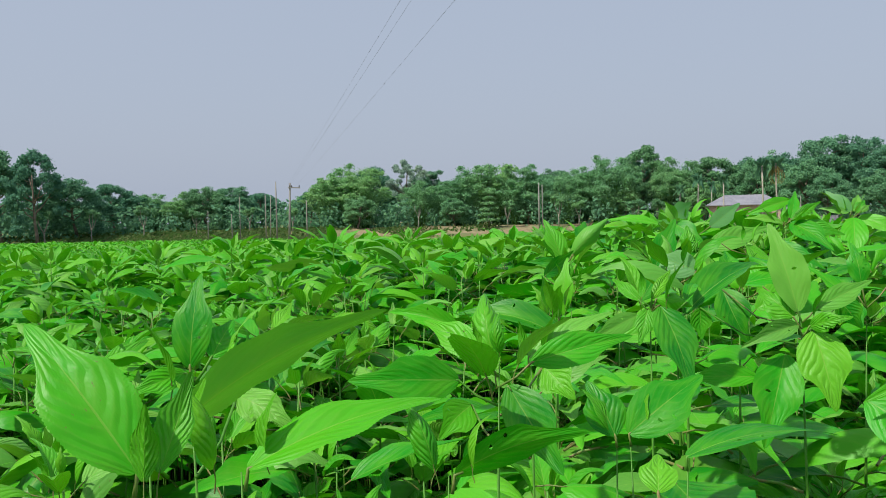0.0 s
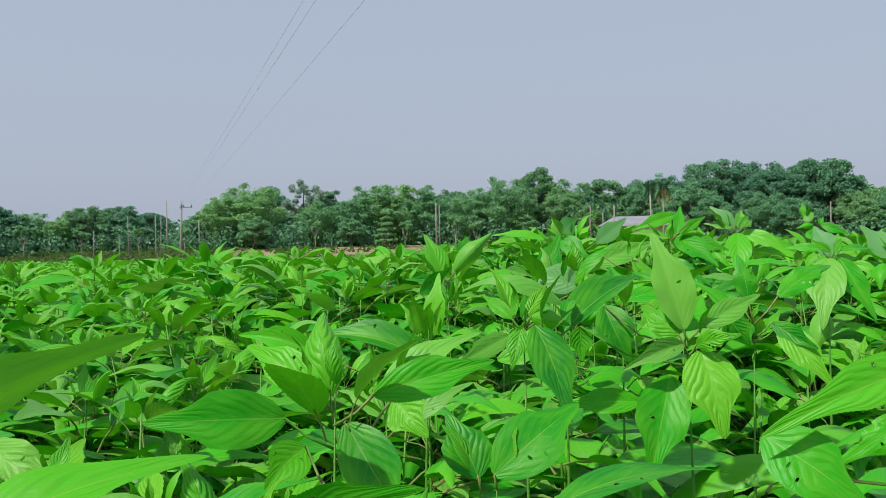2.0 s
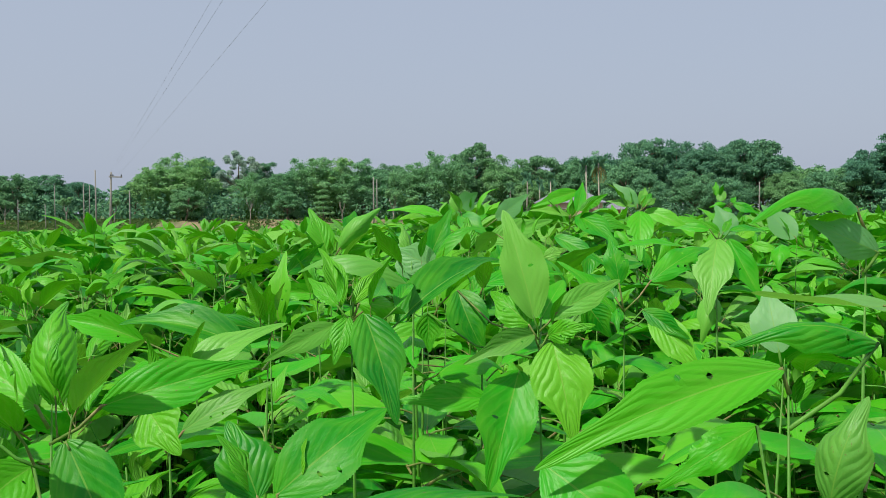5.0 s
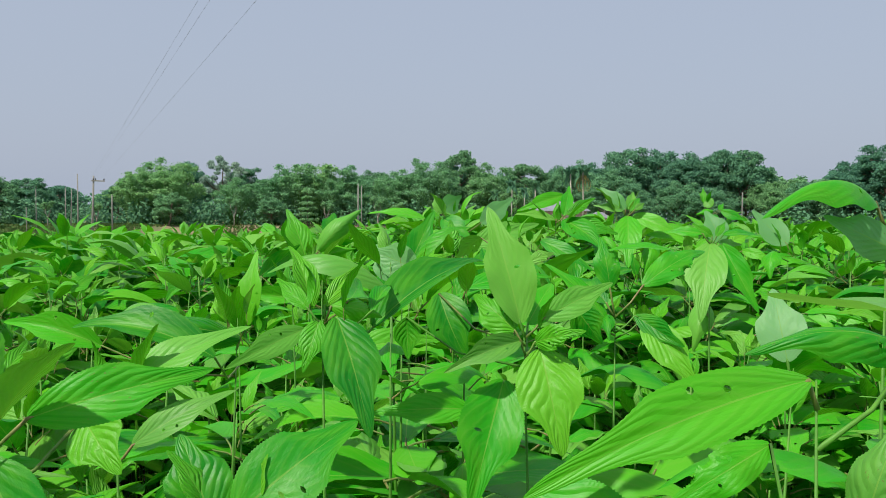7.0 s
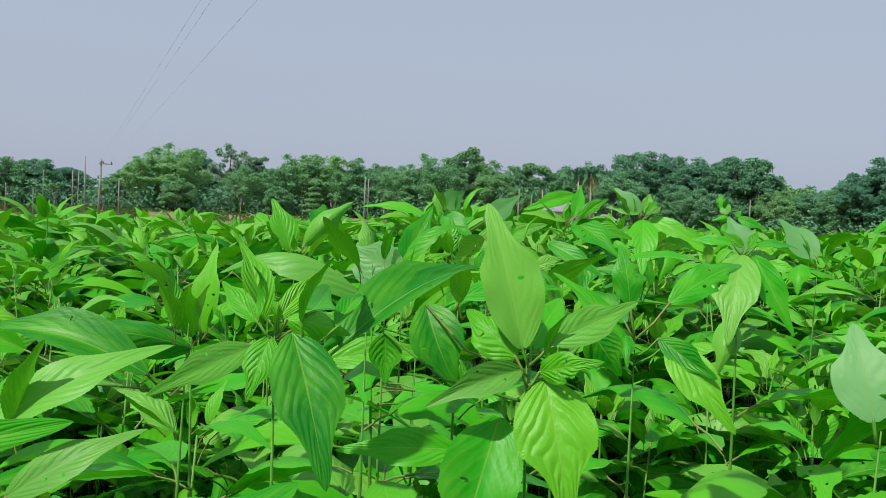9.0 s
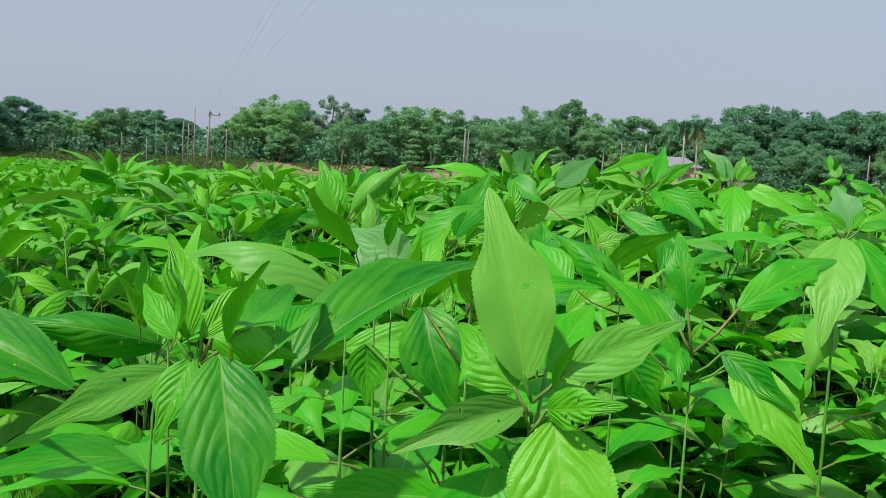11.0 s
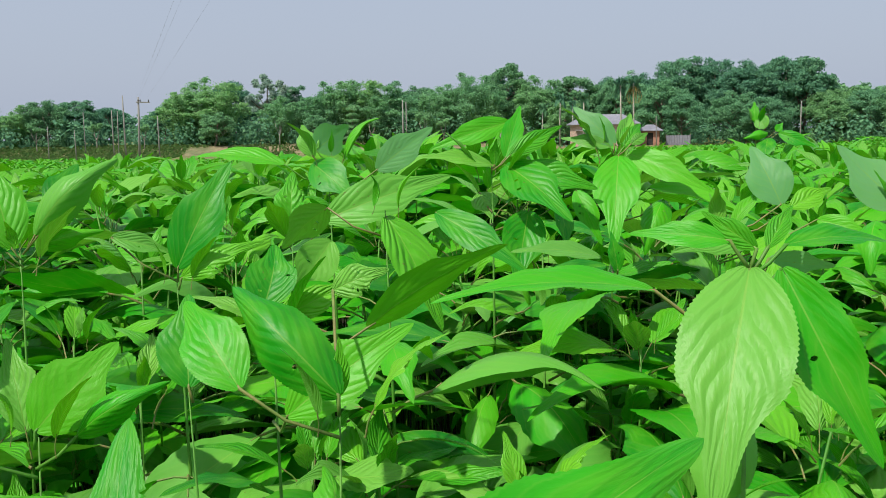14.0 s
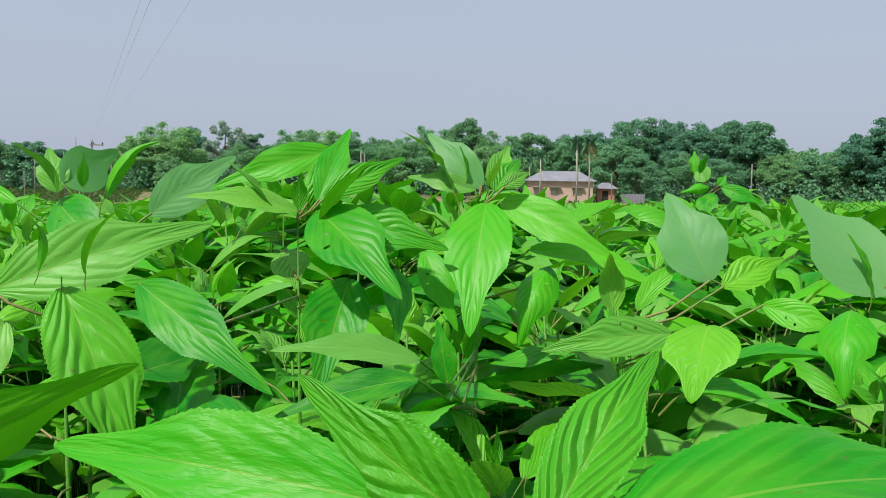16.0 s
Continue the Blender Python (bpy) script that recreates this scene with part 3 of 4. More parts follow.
hero_plant(0.751, 2.212, 1.751, 4, [
    (0.005, -0.001, 1.75, 81, 23, 0.084, 0.027, 65, 8),
    (-0.005, 0.002, 1.759, 13, 49, 0.071, 0.045, 12, -1),
    (-0.005, 0.001, 1.75, -78, 19, 0.069, 0.02, -20, 8),
    (0.001, -0.001, 1.741, 133, 1, 0.054, 0.025, 56, -1),
    (0.086, -0.015, 1.743, 86, 28, 0.147, 0.042, -66, 0),
    (0.018, -0.112, 1.698, 83, 33, 0.121, 0.048, 61, 0),
])
hero_plant(0.691, 2.154, 1.706, 0, [
    (-0.003, 0.001, 1.71, -4, 54, 0.085, 0.05, 0, 0),
])
hero_plant(1.310, 2.500, 1.790, 3, [
    (0.078, -0.011, 1.815, -17, 53, 0.093, 0.058, -38, 16),
    (0.076, -0.016, 1.778, -142, -40, 0.084, 0.063, 0, 8),
    (0.045, -0.011, 1.77, -90, -6, 0.116, 0.034, -58, 1),
    (0.089, -0.014, 1.81, 80, 20, 0.069, 0.03, 55, 8),
    (0.122, -0.022, 1.795, 129, -15, 0.071, 0.026, 69, -1),
])
hero_plant(1.520, 2.429, 1.807, 2, [
    (-0.003, 0.001, 1.811, -49, 45, 0.111, 0.062, -71, 20),
    (-0.036, 0.005, 1.796, -142, -49, 0.082, 0.044, 9, -1),
])
hero_plant(2.019, 3.761, 1.933, 3, [
    (0.025, -0.007, 1.915, -12, 48, 0.057, 0.043, -49, -1),
    (0.053, -0.013, 1.906, 92, 51, 0.031, 0.023, 68, -1),
    (0.031, -0.011, 1.888, -145, -47, 0.095, 0.053, 2, -1),
    (0.06, -0.015, 1.902, 121, -22, 0.106, 0.038, 77, -1),
    (0.031, -0.01, 1.902, -81, -12, 0.07, 0.027, -74, -1),
])
hero_plant(0.444, 2.537, 1.781, 4, [
    (-0.012, 0.001, 1.785, -36, 58, 0.125, 0.058, -23, 8),
    (0.015, 0.001, 1.8, 77, 42, 0.134, 0.045, 70, -1),
    (0.038, 0.002, 1.829, 17, 43, 0.079, 0.045, 16, -1),
    (-0.017, 0.001, 1.78, -86, 2, 0.087, 0.025, -73, -1),
    (0.02, -0.001, 1.786, 93, 13, 0.079, 0.027, 76, -1),
])
hero_plant(0.520, 1.715, 1.779, 6, [
    (-0.0, 0.001, 1.791, -38, 43, 0.065, 0.048, -39, 16),
])
hero_plant(0.482, 1.560, 1.789, 0, [
    (-0.002, 0.0, 1.793, -76, 7, 0.132, 0.038, -9, -1),
])
hero_plant(0.193, 1.147, 1.760, 5, [
    (-0.037, 0.002, 1.742, -103, 3, 0.105, 0.045, -68, 0),
    (0.01, -0.001, 1.736, 141, -45, 0.099, 0.044, 33, 4),
    (0.032, -0.002, 1.758, 81, 12, 0.102, 0.033, 66, 0),
    (0.049, 0.057, 1.745, 140, -34, 0.051, 0.038, 52, 8),
    (-0.007, 0.0, 1.759, -49, 22, 0.091, 0.031, -51, -1),
    (-0.024, 0.05, 1.708, -120, -38, 0.048, 0.036, -61, -1),
])
hero_plant(-0.039, 0.962, 1.781, 3, [
    (-0.002, 0.0, 1.79, 9, 71, 0.071, 0.03, 17, 1),
    (0.014, -0.0, 1.797, 17, 37, 0.04, 0.023, 32, -1),
    (-0.005, 0.0, 1.786, -130, -14, 0.046, 0.019, -63, -1),
    (0.007, 0.099, 1.749, 113, -24, 0.068, 0.032, 49, 14),
])
hero_plant(-0.019, 0.818, 1.767, 2, [
    (0.008, -0.0, 1.775, 51, 21, 0.164, 0.047, -52, 0),
])
hero_plant(0.033, 0.815, 1.754, 2, [
    (0.002, -0.0, 1.756, 63, 12, 0.125, 0.036, 28, 0),
])
hero_plant(-0.004, 0.746, 1.768, 2, [
    (0.002, 0.0, 1.775, -65, 43, 0.102, 0.043, -35, 0),
])
hero_plant(0.149, 0.907, 1.722, 2, [
    (0.002, -0.0, 1.723, 75, 12, 0.101, 0.029, -69, -1),
])
hero_plant(0.316, 1.697, 1.750, 3, [
    (0.005, -0.001, 1.725, -100, 9, 0.128, 0.037, -74, 2),
    (-0.153, 0.008, 1.72, -76, 13, 0.121, 0.036, -68, -1),
])
hero_plant(0.238, 1.327, 1.735, 2, [
    (0.0, -0.0, 1.734, 77, 24, 0.116, 0.033, 44, 0),
    (0.015, -0.004, 1.696, 84, 26, 0.086, 0.025, 46, -1),
])
hero_plant(0.578, 1.628, 1.783, 2, [
    (0.004, 0.0, 1.788, 84, 5, 0.11, 0.032, 36, 0),
])
hero_plant(0.807, 1.984, 1.738, 3, [
    (-0.0, 0.001, 1.747, -44, 31, 0.118, 0.043, -52, -1),
    (-0.062, 0.007, 1.753, -34, 34, 0.085, 0.042, -40, -1),
    (-0.0, 0.127, 1.793, 93, 19, 0.047, 0.026, 70, 14),
])
hero_plant(0.606, 2.032, 1.716, 3, [
    (0.001, 0.0, 1.72, 58, 41, 0.078, 0.048, 52, -1),
    (-0.083, 0.011, 1.728, 47, 42, 0.103, 0.041, 49, -1),
    (0.028, -0.003, 1.716, 92, 29, 0.072, 0.022, 71, -1),
])
hero_plant(0.394, 2.100, 1.745, 3, [
    (0.006, -0.002, 1.736, -85, 6, 0.093, 0.028, -67, -1),
    (-0.053, 0.008, 1.774, 59, 33, 0.093, 0.032, 65, -1),
])
hero_plant(0.503, 1.699, 1.815, 4, [
    (0.032, -0.007, 1.806, -60, 20, 0.07, 0.044, -69, 16),
])
hero_plant(0.320, 1.733, 1.736, 3, [
    (0.007, -0.001, 1.736, 35, 75, 0.096, 0.033, 24, -1),
    (-0.019, -0.201, 1.729, -71, 10, 0.156, 0.045, -38, -1),
])
hero_plant(0.873, 2.464, 1.825, 2, [
    (0.003, -0.001, 1.817, 137, -57, 0.152, 0.06, 21, 8),
    (-0.065, 0.013, 1.828, -83, -41, 0.074, 0.049, 65, -1),
])
hero_plant(0.351, 1.076, 1.682, 0, [
    (0.0, 0.0, 1.685, 78, 3, 0.148, 0.043, 14, -1),
])
hero_plant(0.298, 0.948, 1.694, 0, [
    (-0.002, 0.0, 1.695, 13, 32, 0.037, 0.028, 1, 8),
])
hero_plant(0.603, 2.000, 1.688, 0, [
    (-0.133, 0.013, 1.658, 86, 5, 0.165, 0.049, 61, 8),
])


def build_near_plants():
    rng = random.Random(5)
    spots = []
    for _ in range(20000):
        x, y = rng.uniform(-2.2, 3.6), rng.uniform(0.2, 3.6)
        if not in_near_view(x, y):
            continue
        gap = 0.13 if y < 2.6 else 0.14
        if any((x - a) ** 2 + (y - b) ** 2 < gap * gap for a, b in spots) or any((x - a) ** 2 + (y - b) ** 2 < 0.09 ** 2 for a, b in plants):
            continue
        spots.append((x, y))
        if len(spots) >= 330:
            break
    for x, y in spots:
        d = path_distance(x, y)
        h = canopy(x, y) - 0.01 - 0.20 * max(0.0, min(1.0, 1.6 - d)) + rng.uniform(-0.10, 0.02)
        if d < 0.45:
            h = min(h, 1.30 + 0.30 * d / 0.45)
        jute_plant(x, y, h, rng, leaves=12, fine=d < 0.5)
    return spots


near_spots = build_near_plants()


def field_mesh(name, plant_spots, kinds, mat, label):
    """Many plants in one mesh; kinds are ready-made plants as arrays of vertices, faces and uvs."""
    V, F, U, S = [], [], [], []
    n = 0
    for x, y, h, turn, k, scale in plant_spots:
        v, f, uv, sl = kinds[k]
        c, s = math.cos(turn), math.sin(turn)
        p = v * scale
        q = np.empty_like(p)
        q[:, 0] = p[:, 0] * c - p[:, 1] * s + x
        q[:, 1] = p[:, 0] * s + p[:, 1] * c + y
        q[:, 2] = p[:, 2] + h
        V.append(q)
        F.append(f + n)
        U.append(uv)
        S.append(sl)
        n += len(v)
    V, F, U, S = np.concatenate(V), np.concatenate(F), np.concatenate(U), np.concatenate(S)
    me = bpy.data.meshes.new(name)
    me.vertices.add(len(V))
    me.vertices.foreach_set("co", V.astype(np.float32).ravel())
    me.loops.add(F.size)
    me.loops.foreach_set("vertex_index", F.astype(np.int32).ravel())
    me.polygons.add(len(F))
    me.polygons.foreach_set("loop_start", np.arange(0, F.size, 4, dtype=np.int32))
    me.polygons.foreach_set("loop_total", np.full(len(F), 4, np.int32))
    lay = me.uv_layers.new(name="UVMap")
    lay.data.foreach_set("uv", U[F.ravel()].astype(np.float32).ravel())
    me.polygons.foreach_set("use_smooth", np.ones(len(F), bool))
    me.materials.append(mat)
    me.materials.append(YOUNG_FIELD)
    me.polygons.foreach_set("material_index", S.astype(np.int32))
    me.update(calc_edges=True)
    me.validate()
    ob = new(name, me)
    return tagged(ob, label, "crop", kind="stuff")


def plant_kind(seed, leaves, rows, cols, size, stem_sides, drop):
    """One plant as arrays, its tip at the origin."""
    rng = random.Random(seed)
    V, F, U, S = [], [], [], []
    n = 0
    for base, chord, width, roll in leaf_layout(rng, drop, leaves, size, (0, 0)):
        s = rng.choice(SHAPES)
        v, f, uv, _ = leaf_shape(rows, cols, serrate=0.0, stalk=False, **s)
        m = leaf_matrix(base, chord, width, roll)
        V += [m @ Vector(p) for p in v]
        F += [tuple(i + n for i in q) for q in f]
        S += [1 if base[2] > drop - 0.09 and Vector(chord).length < 0.19 * size else 0] * len(f)
        U += uv
        n = len(V)
    if stem_sides:
        v, f = tube([(0, 0, 0.0), (0.01, 0, drop * 0.5), (0, 0, drop)], (0.006, 0.004, 0.002), stem_sides, cap=False)
        V += v
        F += [tuple(i + n for i in q) for q in f]
        S += [0] * len(f)
        U += [(0.5, 0.3)] * len(v)
    a = np.array([tuple(p) for p in V])
    a[:, 2] -= drop
    return a, np.array(F), np.array(U), np.array(S)


def build_field():
    rng = random.Random(11)
    # middle distance
    kinds = [plant_kind(20 + i, 15, 8, 2, 1.18, 3, 1.7) for i in range(7)]
    spots = []
    for _ in range(3700):
        y = math.sqrt(rng.uniform(0.3 ** 2, 9.0 ** 2))
        x = rng.uniform(-0.72, 1.0) * (y + 1.2)
        if in_near_view(x, y) or y > field_end(x):
            continue
        if path_distance(x, y) < 0.5:
            continue
        spots.append((x, y, canopy(x, y) + (rng.uniform(-0.09, 0.03) if rng.random() < 0.86 or x > -0.1 else rng.uniform(0.03, 0.12)), rng.uniform(0, 6.28), rng.randrange(7), rng.uniform(0.88, 1.1)))
    # low plants under the near ones
    for _ in range(1000):
        x, y = rng.uniform(-2.4, 3.8), rng.uniform(0.1, 4.0)
        if in_near_view(x, y - 0.2):
            spots.append((x, y, rng.uniform(0.45, 1.0) if path_distance(x, y) > 0.75 else rng.uniform(0.3, 0.75), rng.uniform(0, 6.28), rng.randrange(7), rng.uniform(0.75, 0.95)))
    # the crop goes on at the sides and behind
    plain = [plant_kind(500 + i, 12, 3, 2, 1.25, 3, 1.6) for i in range(5)]
    around = []
    for _ in range(6200):
        x, y = rng.uniform(-6.5, 7.5), rng.uniform(-4.2, 8.5)
        if path_distance(x, y) > 0.6 and not in_near_view(x, y) and not (y > 0.3 and -0.72 < x / (y + 1.2) < 1.0):
            around.append((x, y, canopy(x, y) - 0.08 + rng.uniform(-0.12, 0.03), rng.uniform(0, 6.28), rng.randrange(5), 1.0))
    field_mesh("jute_field_around", around, plain, LEAF_FAR, "dense green jute crop beside and behind the way in")
    # shorter plants between the near ones
    fine = [plant_kind(400 + i, 11, 10, 2, 1.0, 5, 1.6) for i in range(6)]
    between, seen = [], list(near_spots) + list(plants)
    for _ in range(9000):
        x, y = rng.uniform(-2.4, 3.8), rng.uniform(0.3, 4.2)
        if not in_near_view(x, min(y, 3.59)) or path_distance(x, y) < 0.72 or any((x - a) ** 2 + (y - b) ** 2 < 0.075 ** 2 for a, b in seen):
            continue
        seen.append((x, y))
        between.append((x, y, canopy(x, y) - 0.06 - 0.20 * max(0.0, min(1.0, 1.6 - path_distance(x, y))) - rng.uniform(0.04, 0.30), rng.uniform(0, 6.28), rng.randrange(6), rng.uniform(0.8, 1.0)))
        if len(between) >= 340:
            break
    field_mesh("shorter_jute", between, fine, LEAF_FIELD, "shorter jute plants crowded between the tall ones")
    field_mesh("jute_field", spots, kinds, LEAF_FIELD, "dense green jute crop filling the field behind the nearest plants")
    kinds = [plant_kind(50 + i, 12, 4, 2, 1.22, 0, 1.7) for i in range(6)]
    spots = []
    for _ in range(9500):
        y = math.sqrt(rng.uniform(8.6 ** 2, 30.0 ** 2))
        x = rng.uniform(-0.72, 1.0) * (y + 2)
        if y < field_end(x):
            spots.append((x, y, canopy(x, y) - 0.02 + rng.uniform(-0.12, 0.04), rng.uniform(0, 6.28), rng.randrange(6), rng.uniform(0.95, 1.25)))
    field_mesh("jute_field_beyond", spots, kinds, LEAF_FAR, "dense green jute crop farther out in the field")
    kinds = [plant_kind(80 + i, 10, 2, 2, 1.7, 0, 1.7) for i in range(5)]
    spots = []
    for _ in range(12000):
        y = math.sqrt(rng.uniform(29.0 ** 2, 80.0 ** 2))
        x = rng.uniform(-0.7, 1.0) * (y + 2)
        if y < field_end(x):
            spots.append((x, y, canopy(x, y) - 0.08 + rng.uniform(-0.12, 0.08), rng.uniform(0, 6.28), rng.randrange(5), rng.uniform(1.0, 1.4)))
    field_mesh("jute_field_far", spots, kinds, LEAF_FAR, "distant part of the green jute crop")


build_field()


# ---- trees ----
def leaf_cloud(rng, blobs, count, size, up=0.5):
    """Many small leaf clumps on and in the blobs (centre, radius, flatness), most on their upper side; each is a bent quad."""
    verts, faces = [], []
    weights = [r ** 2 for _, r, _ in blobs]
    for _ in range(count):
        c, r, flat = rng.choices(blobs, weights)[0]
        d = Vector((rng.gauss(0, 1), rng.gauss(0, 1), rng.gauss(0.35, 1))).normalized()
        p = Vector(c) + Vector((d.x, d.y, d.z * flat)) * r * rng.random() ** 0.42 * rng.uniform(0.85, 1.15)
        p += Vector((rng.gauss(0, 0.12), rng.gauss(0, 0.12), rng.gauss(0, 0.07))) * r
        nrm = (d * 0.6 + Vector((0, 0, up * 0.7)) + Vector((rng.gauss(0, 0.6), rng.gauss(0, 0.6), rng.gauss(0, 0.4)))).normalized()
        a = nrm.orthogonal().normalized()
        a = (Matrix.Rotation(rng.uniform(0, 6.28), 3, nrm) @ a)
        b = nrm.cross(a)
        s = size * rng.uniform(0.6, 1.35)
        n = len(verts)
        verts += [p - a * s * 0.5, p + b * s * 0.34 - nrm * s * 0.1, p + a * s * 0.5, p - b * s * 0.34 - nrm * s * 0.1]
        faces += [(n, n + 1, n + 2, n + 3)]
    return verts, faces


def broad_kind(seed, count=2600, size=0.055, sparse=0.0):
    """Trunk, limbs, boughs and layered leaf pads of a spreading tree of unit height."""
    rng = random.Random(seed)
    pieces, blobs = [], []
    lean = (rng.uniform(-0.06, 0.06), rng.uniform(-0.06, 0.06))
    fork = rng.uniform(0.16, 0.26)
    axis = [(0, 0, -0.03), (lean[0] * 0.3, lean[1] * 0.3, fork * 0.5), (lean[0], lean[1], fork), (lean[0] * 1.6, lean[1] * 1.6, 0.74)]
    pieces.append(tube(axis, (0.026, 0.021, 0.018, 0.005), 7))
    limbs = 13 if sparse < 0.3 else 9
    for i in range(limbs):
        az = i * 2.4 + rng.uniform(-0.5, 0.5)
        z = fork + (0.60 - fork) * i / limbs * rng.uniform(0.8, 1.1)
        reach = 0.36 * math.sqrt(max(0.1, 1 - (i / limbs) ** 2)) * rng.uniform(0.65, 1.12)
        top = min(0.92, z + rng.uniform(0.10, 0.28))
        root = Vector((lean[0] * (1 + z * 0.5), lean[1] * (1 + z * 0.5), z))
        end = Vector((lean[0] + math.cos(az) * reach, lean[1] + math.sin(az) * reach, top))
        mid = root.lerp(end, 0.5) - Vector((0, 0, 0.02))
        pieces.append(tube([root, mid, end], (0.010, 0.007, 0.003), 4))
        for k in range(4 if sparse < 0.3 else 3):
            start = mid.lerp(end, rng.uniform(0.0, 0.9))
            tip = start + Vector((math.cos(az + rng.uniform(-1.3, 1.3)) * 0.13, math.sin(az + rng.uniform(-1.3, 1.3)) * 0.13, rng.uniform(-0.03, 0.13)))
            pieces.append(tube([start, tip], (0.004, 0.0015), 3))
            blobs.append((tip, rng.uniform(0.055, 0.105) * (1 - 0.25 * sparse), rng.uniform(0.40, 0.62)))
        blobs.append((end, rng.uniform(0.07, 0.11) * (1 - 0.25 * sparse), rng.uniform(0.45, 0.65)))
    for k in range(int(34 * (1 - 0.95 * sparse))):       # the outer dome of the crown
        az, u = k * 2.4 + rng.uniform(-0.4, 0.4), rng.random() ** 0.8
        r, z = 0.33 * math.sqrt(1 - u * u) * rng.uniform(0.8, 1.1), 0.50 + 0.43 * u * rng.uniform(0.88, 1.0)
        tip = Vector((lean[0] * 1.5 + math.cos(az) * r, lean[1] * 1.5 + math.sin(az) * r, z))
        pieces.append(tube([Vector((lean[0], lean[1], z - 0.10)).lerp(tip, 0.45), tip], (0.004, 0.0015), 3))
        blobs.append((tip, rng.uniform(0.06, 0.105) * (1 - 0.2 * sparse), rng.uniform(0.5, 0.75)))
    for _ in range(int(8 * (1 - sparse))):
        az = rng.uniform(0, 6.28)
        blobs.append(((math.cos(az) * 0.26, math.sin(az) * 0.26, rng.uniform(0.10, 0.40)), rng.uniform(0.07, 0.12), 0.6))
    return merged(pieces), leaf_cloud(rng, blobs, int(count * (1 - 0.55 * sparse)), size)


def tiered_kind(seed, count=9000, size=0.034):
    """A small conical tree with flat leafy tiers; unit height."""
    rng = random.Random(seed)
    pieces, blobs = [tube([(0, 0, -0.02), (0.01, 0, 0.5), (0, 0, 0.96)], (0.022, 0.015, 0.004), 6)], [((0, 0, 0.95), 0.06, 0.7)]
    for tier in range(6):
        z = 0.20 + 0.13 * tier
        for k in range(6):
            az = k * 1.047 + tier * 0.5 + rng.uniform(-0.25, 0.25)
            reach = (0.40 - 0.055 * tier) * rng.uniform(0.75, 1.1)
            end = (math.cos(az) * reach, math.sin(az) * reach, z + rng.uniform(-0.02, 0.03))
            pieces.append(tube([(0, 0, z), end], (0.007, 0.002), 3))
            blobs += [(end, 0.09, 0.28), ((end[0] * 0.5, end[1] * 0.5, z + 0.01), 0.10, 0.28)]
    return merged(pieces), leaf_cloud(rng, blobs, count, size, 0.9)


def slim_kind(seed, count=2600, size=0.04):
    """A slender pale forked trunk, bare below, with a small open crown; unit height."""
    rng = random.Random(seed)
    pieces, blobs = [], []
    pieces.append(tube([(0, 0, -0.02), (0.015, 0.01, 0.22), (0.0, 0.0, 0.40)], (0.022, 0.017, 0.014), 6))
    for k in range(4):
        az = k * 1.6 + rng.uniform(-0.4, 0.4)
        end = Vector((math.cos(az) * rng.uniform(0.08, 0.24), math.sin(az) * rng.uniform(0.08, 0.24), rng.uniform(0.72, 0.94)))
        low = Vector((0, 0, 0.22 + 0.05 * k))
        pieces.append(tube([low, low.lerp(end, 0.5) + Vector((math.cos(az) * 0.03, math.sin(az) * 0.03, 0)), end], (0.012, 0.009, 0.003), 5))
        blobs += [(end, rng.uniform(0.08, 0.12), 0.6), (low.lerp(end, 0.8) + Vector((rng.uniform(-0.1, 0.1), rng.uniform(-0.1, 0.1), 0)), 0.08, 0.55)]
    return merged(pieces), leaf_cloud(rng, blobs, count, size)


def bamboo_kind(seed, count=7500):
    """A clump of leaning canes with feathery sprays; unit height."""
    rng = random.Random(seed)
    pieces, verts, faces = [], [], []
    tips = []
    for i in range(34):
        az = rng.uniform(0, 6.28)
        r = rng.uniform(0.02, 0.10)
        out = rng.uniform(0.03, 0.40)
        h = (1.0 - 1.1 * out * out * 2.2) * (rng.uniform(0.80, 0.95) if i % 5 else rng.uniform(0.98, 1.08))
        p = [(math.cos(az) * r, math.sin(az) * r, -0.02), (math.cos(az) * (r + out * 0.2), math.sin(az) * (r + out * 0.2), h * 0.5),
             (math.cos(az) * (r + out * 0.62), math.sin(az) * (r + out * 0.62), h * 0.94), (math.cos(az) * (r + out), math.sin(az) * (r + out), h * rng.uniform(0.90, 1.02))]
        pieces.append(tube(p, (0.005, 0.005, 0.003, 0.001), 4))
        tips.append(p)
    for _ in range(count):
        p = rng.choice(tips)
        t = rng.random() ** 0.5 * 2.99
        i = int(t)
        c = Vector(p[i]).lerp(Vector(p[i + 1]), t - i)
        if c.z < 0.05:
            continue
        thin = 1.0 - 0.7 * max(0.0, t - 2.0)          # plumes narrow towards the tip
        c += Vector((rng.gauss(0, 0.05 * thin), rng.gauss(0, 0.05 * thin), rng.gauss(-0.012, 0.03 * thin)))
        s = rng.uniform(0.020, 0.046)
        d = Vector((rng.gauss(0, 1), rng.gauss(0, 1), rng.gauss(-0.45, 0.5))).normalized()
        b = d.cross(Vector((rng.gauss(0, 1), rng.gauss(0, 1), rng.gauss(0, 1)))).normalized()
        n = len(verts)
        verts += [c - d * s * 0.5, c + b * s * 0.19, c + d * s * 0.5, c - b * s * 0.19]
        faces += [(n, n + 1, n + 2, n + 3)]
    return merged(pieces), (verts, faces)


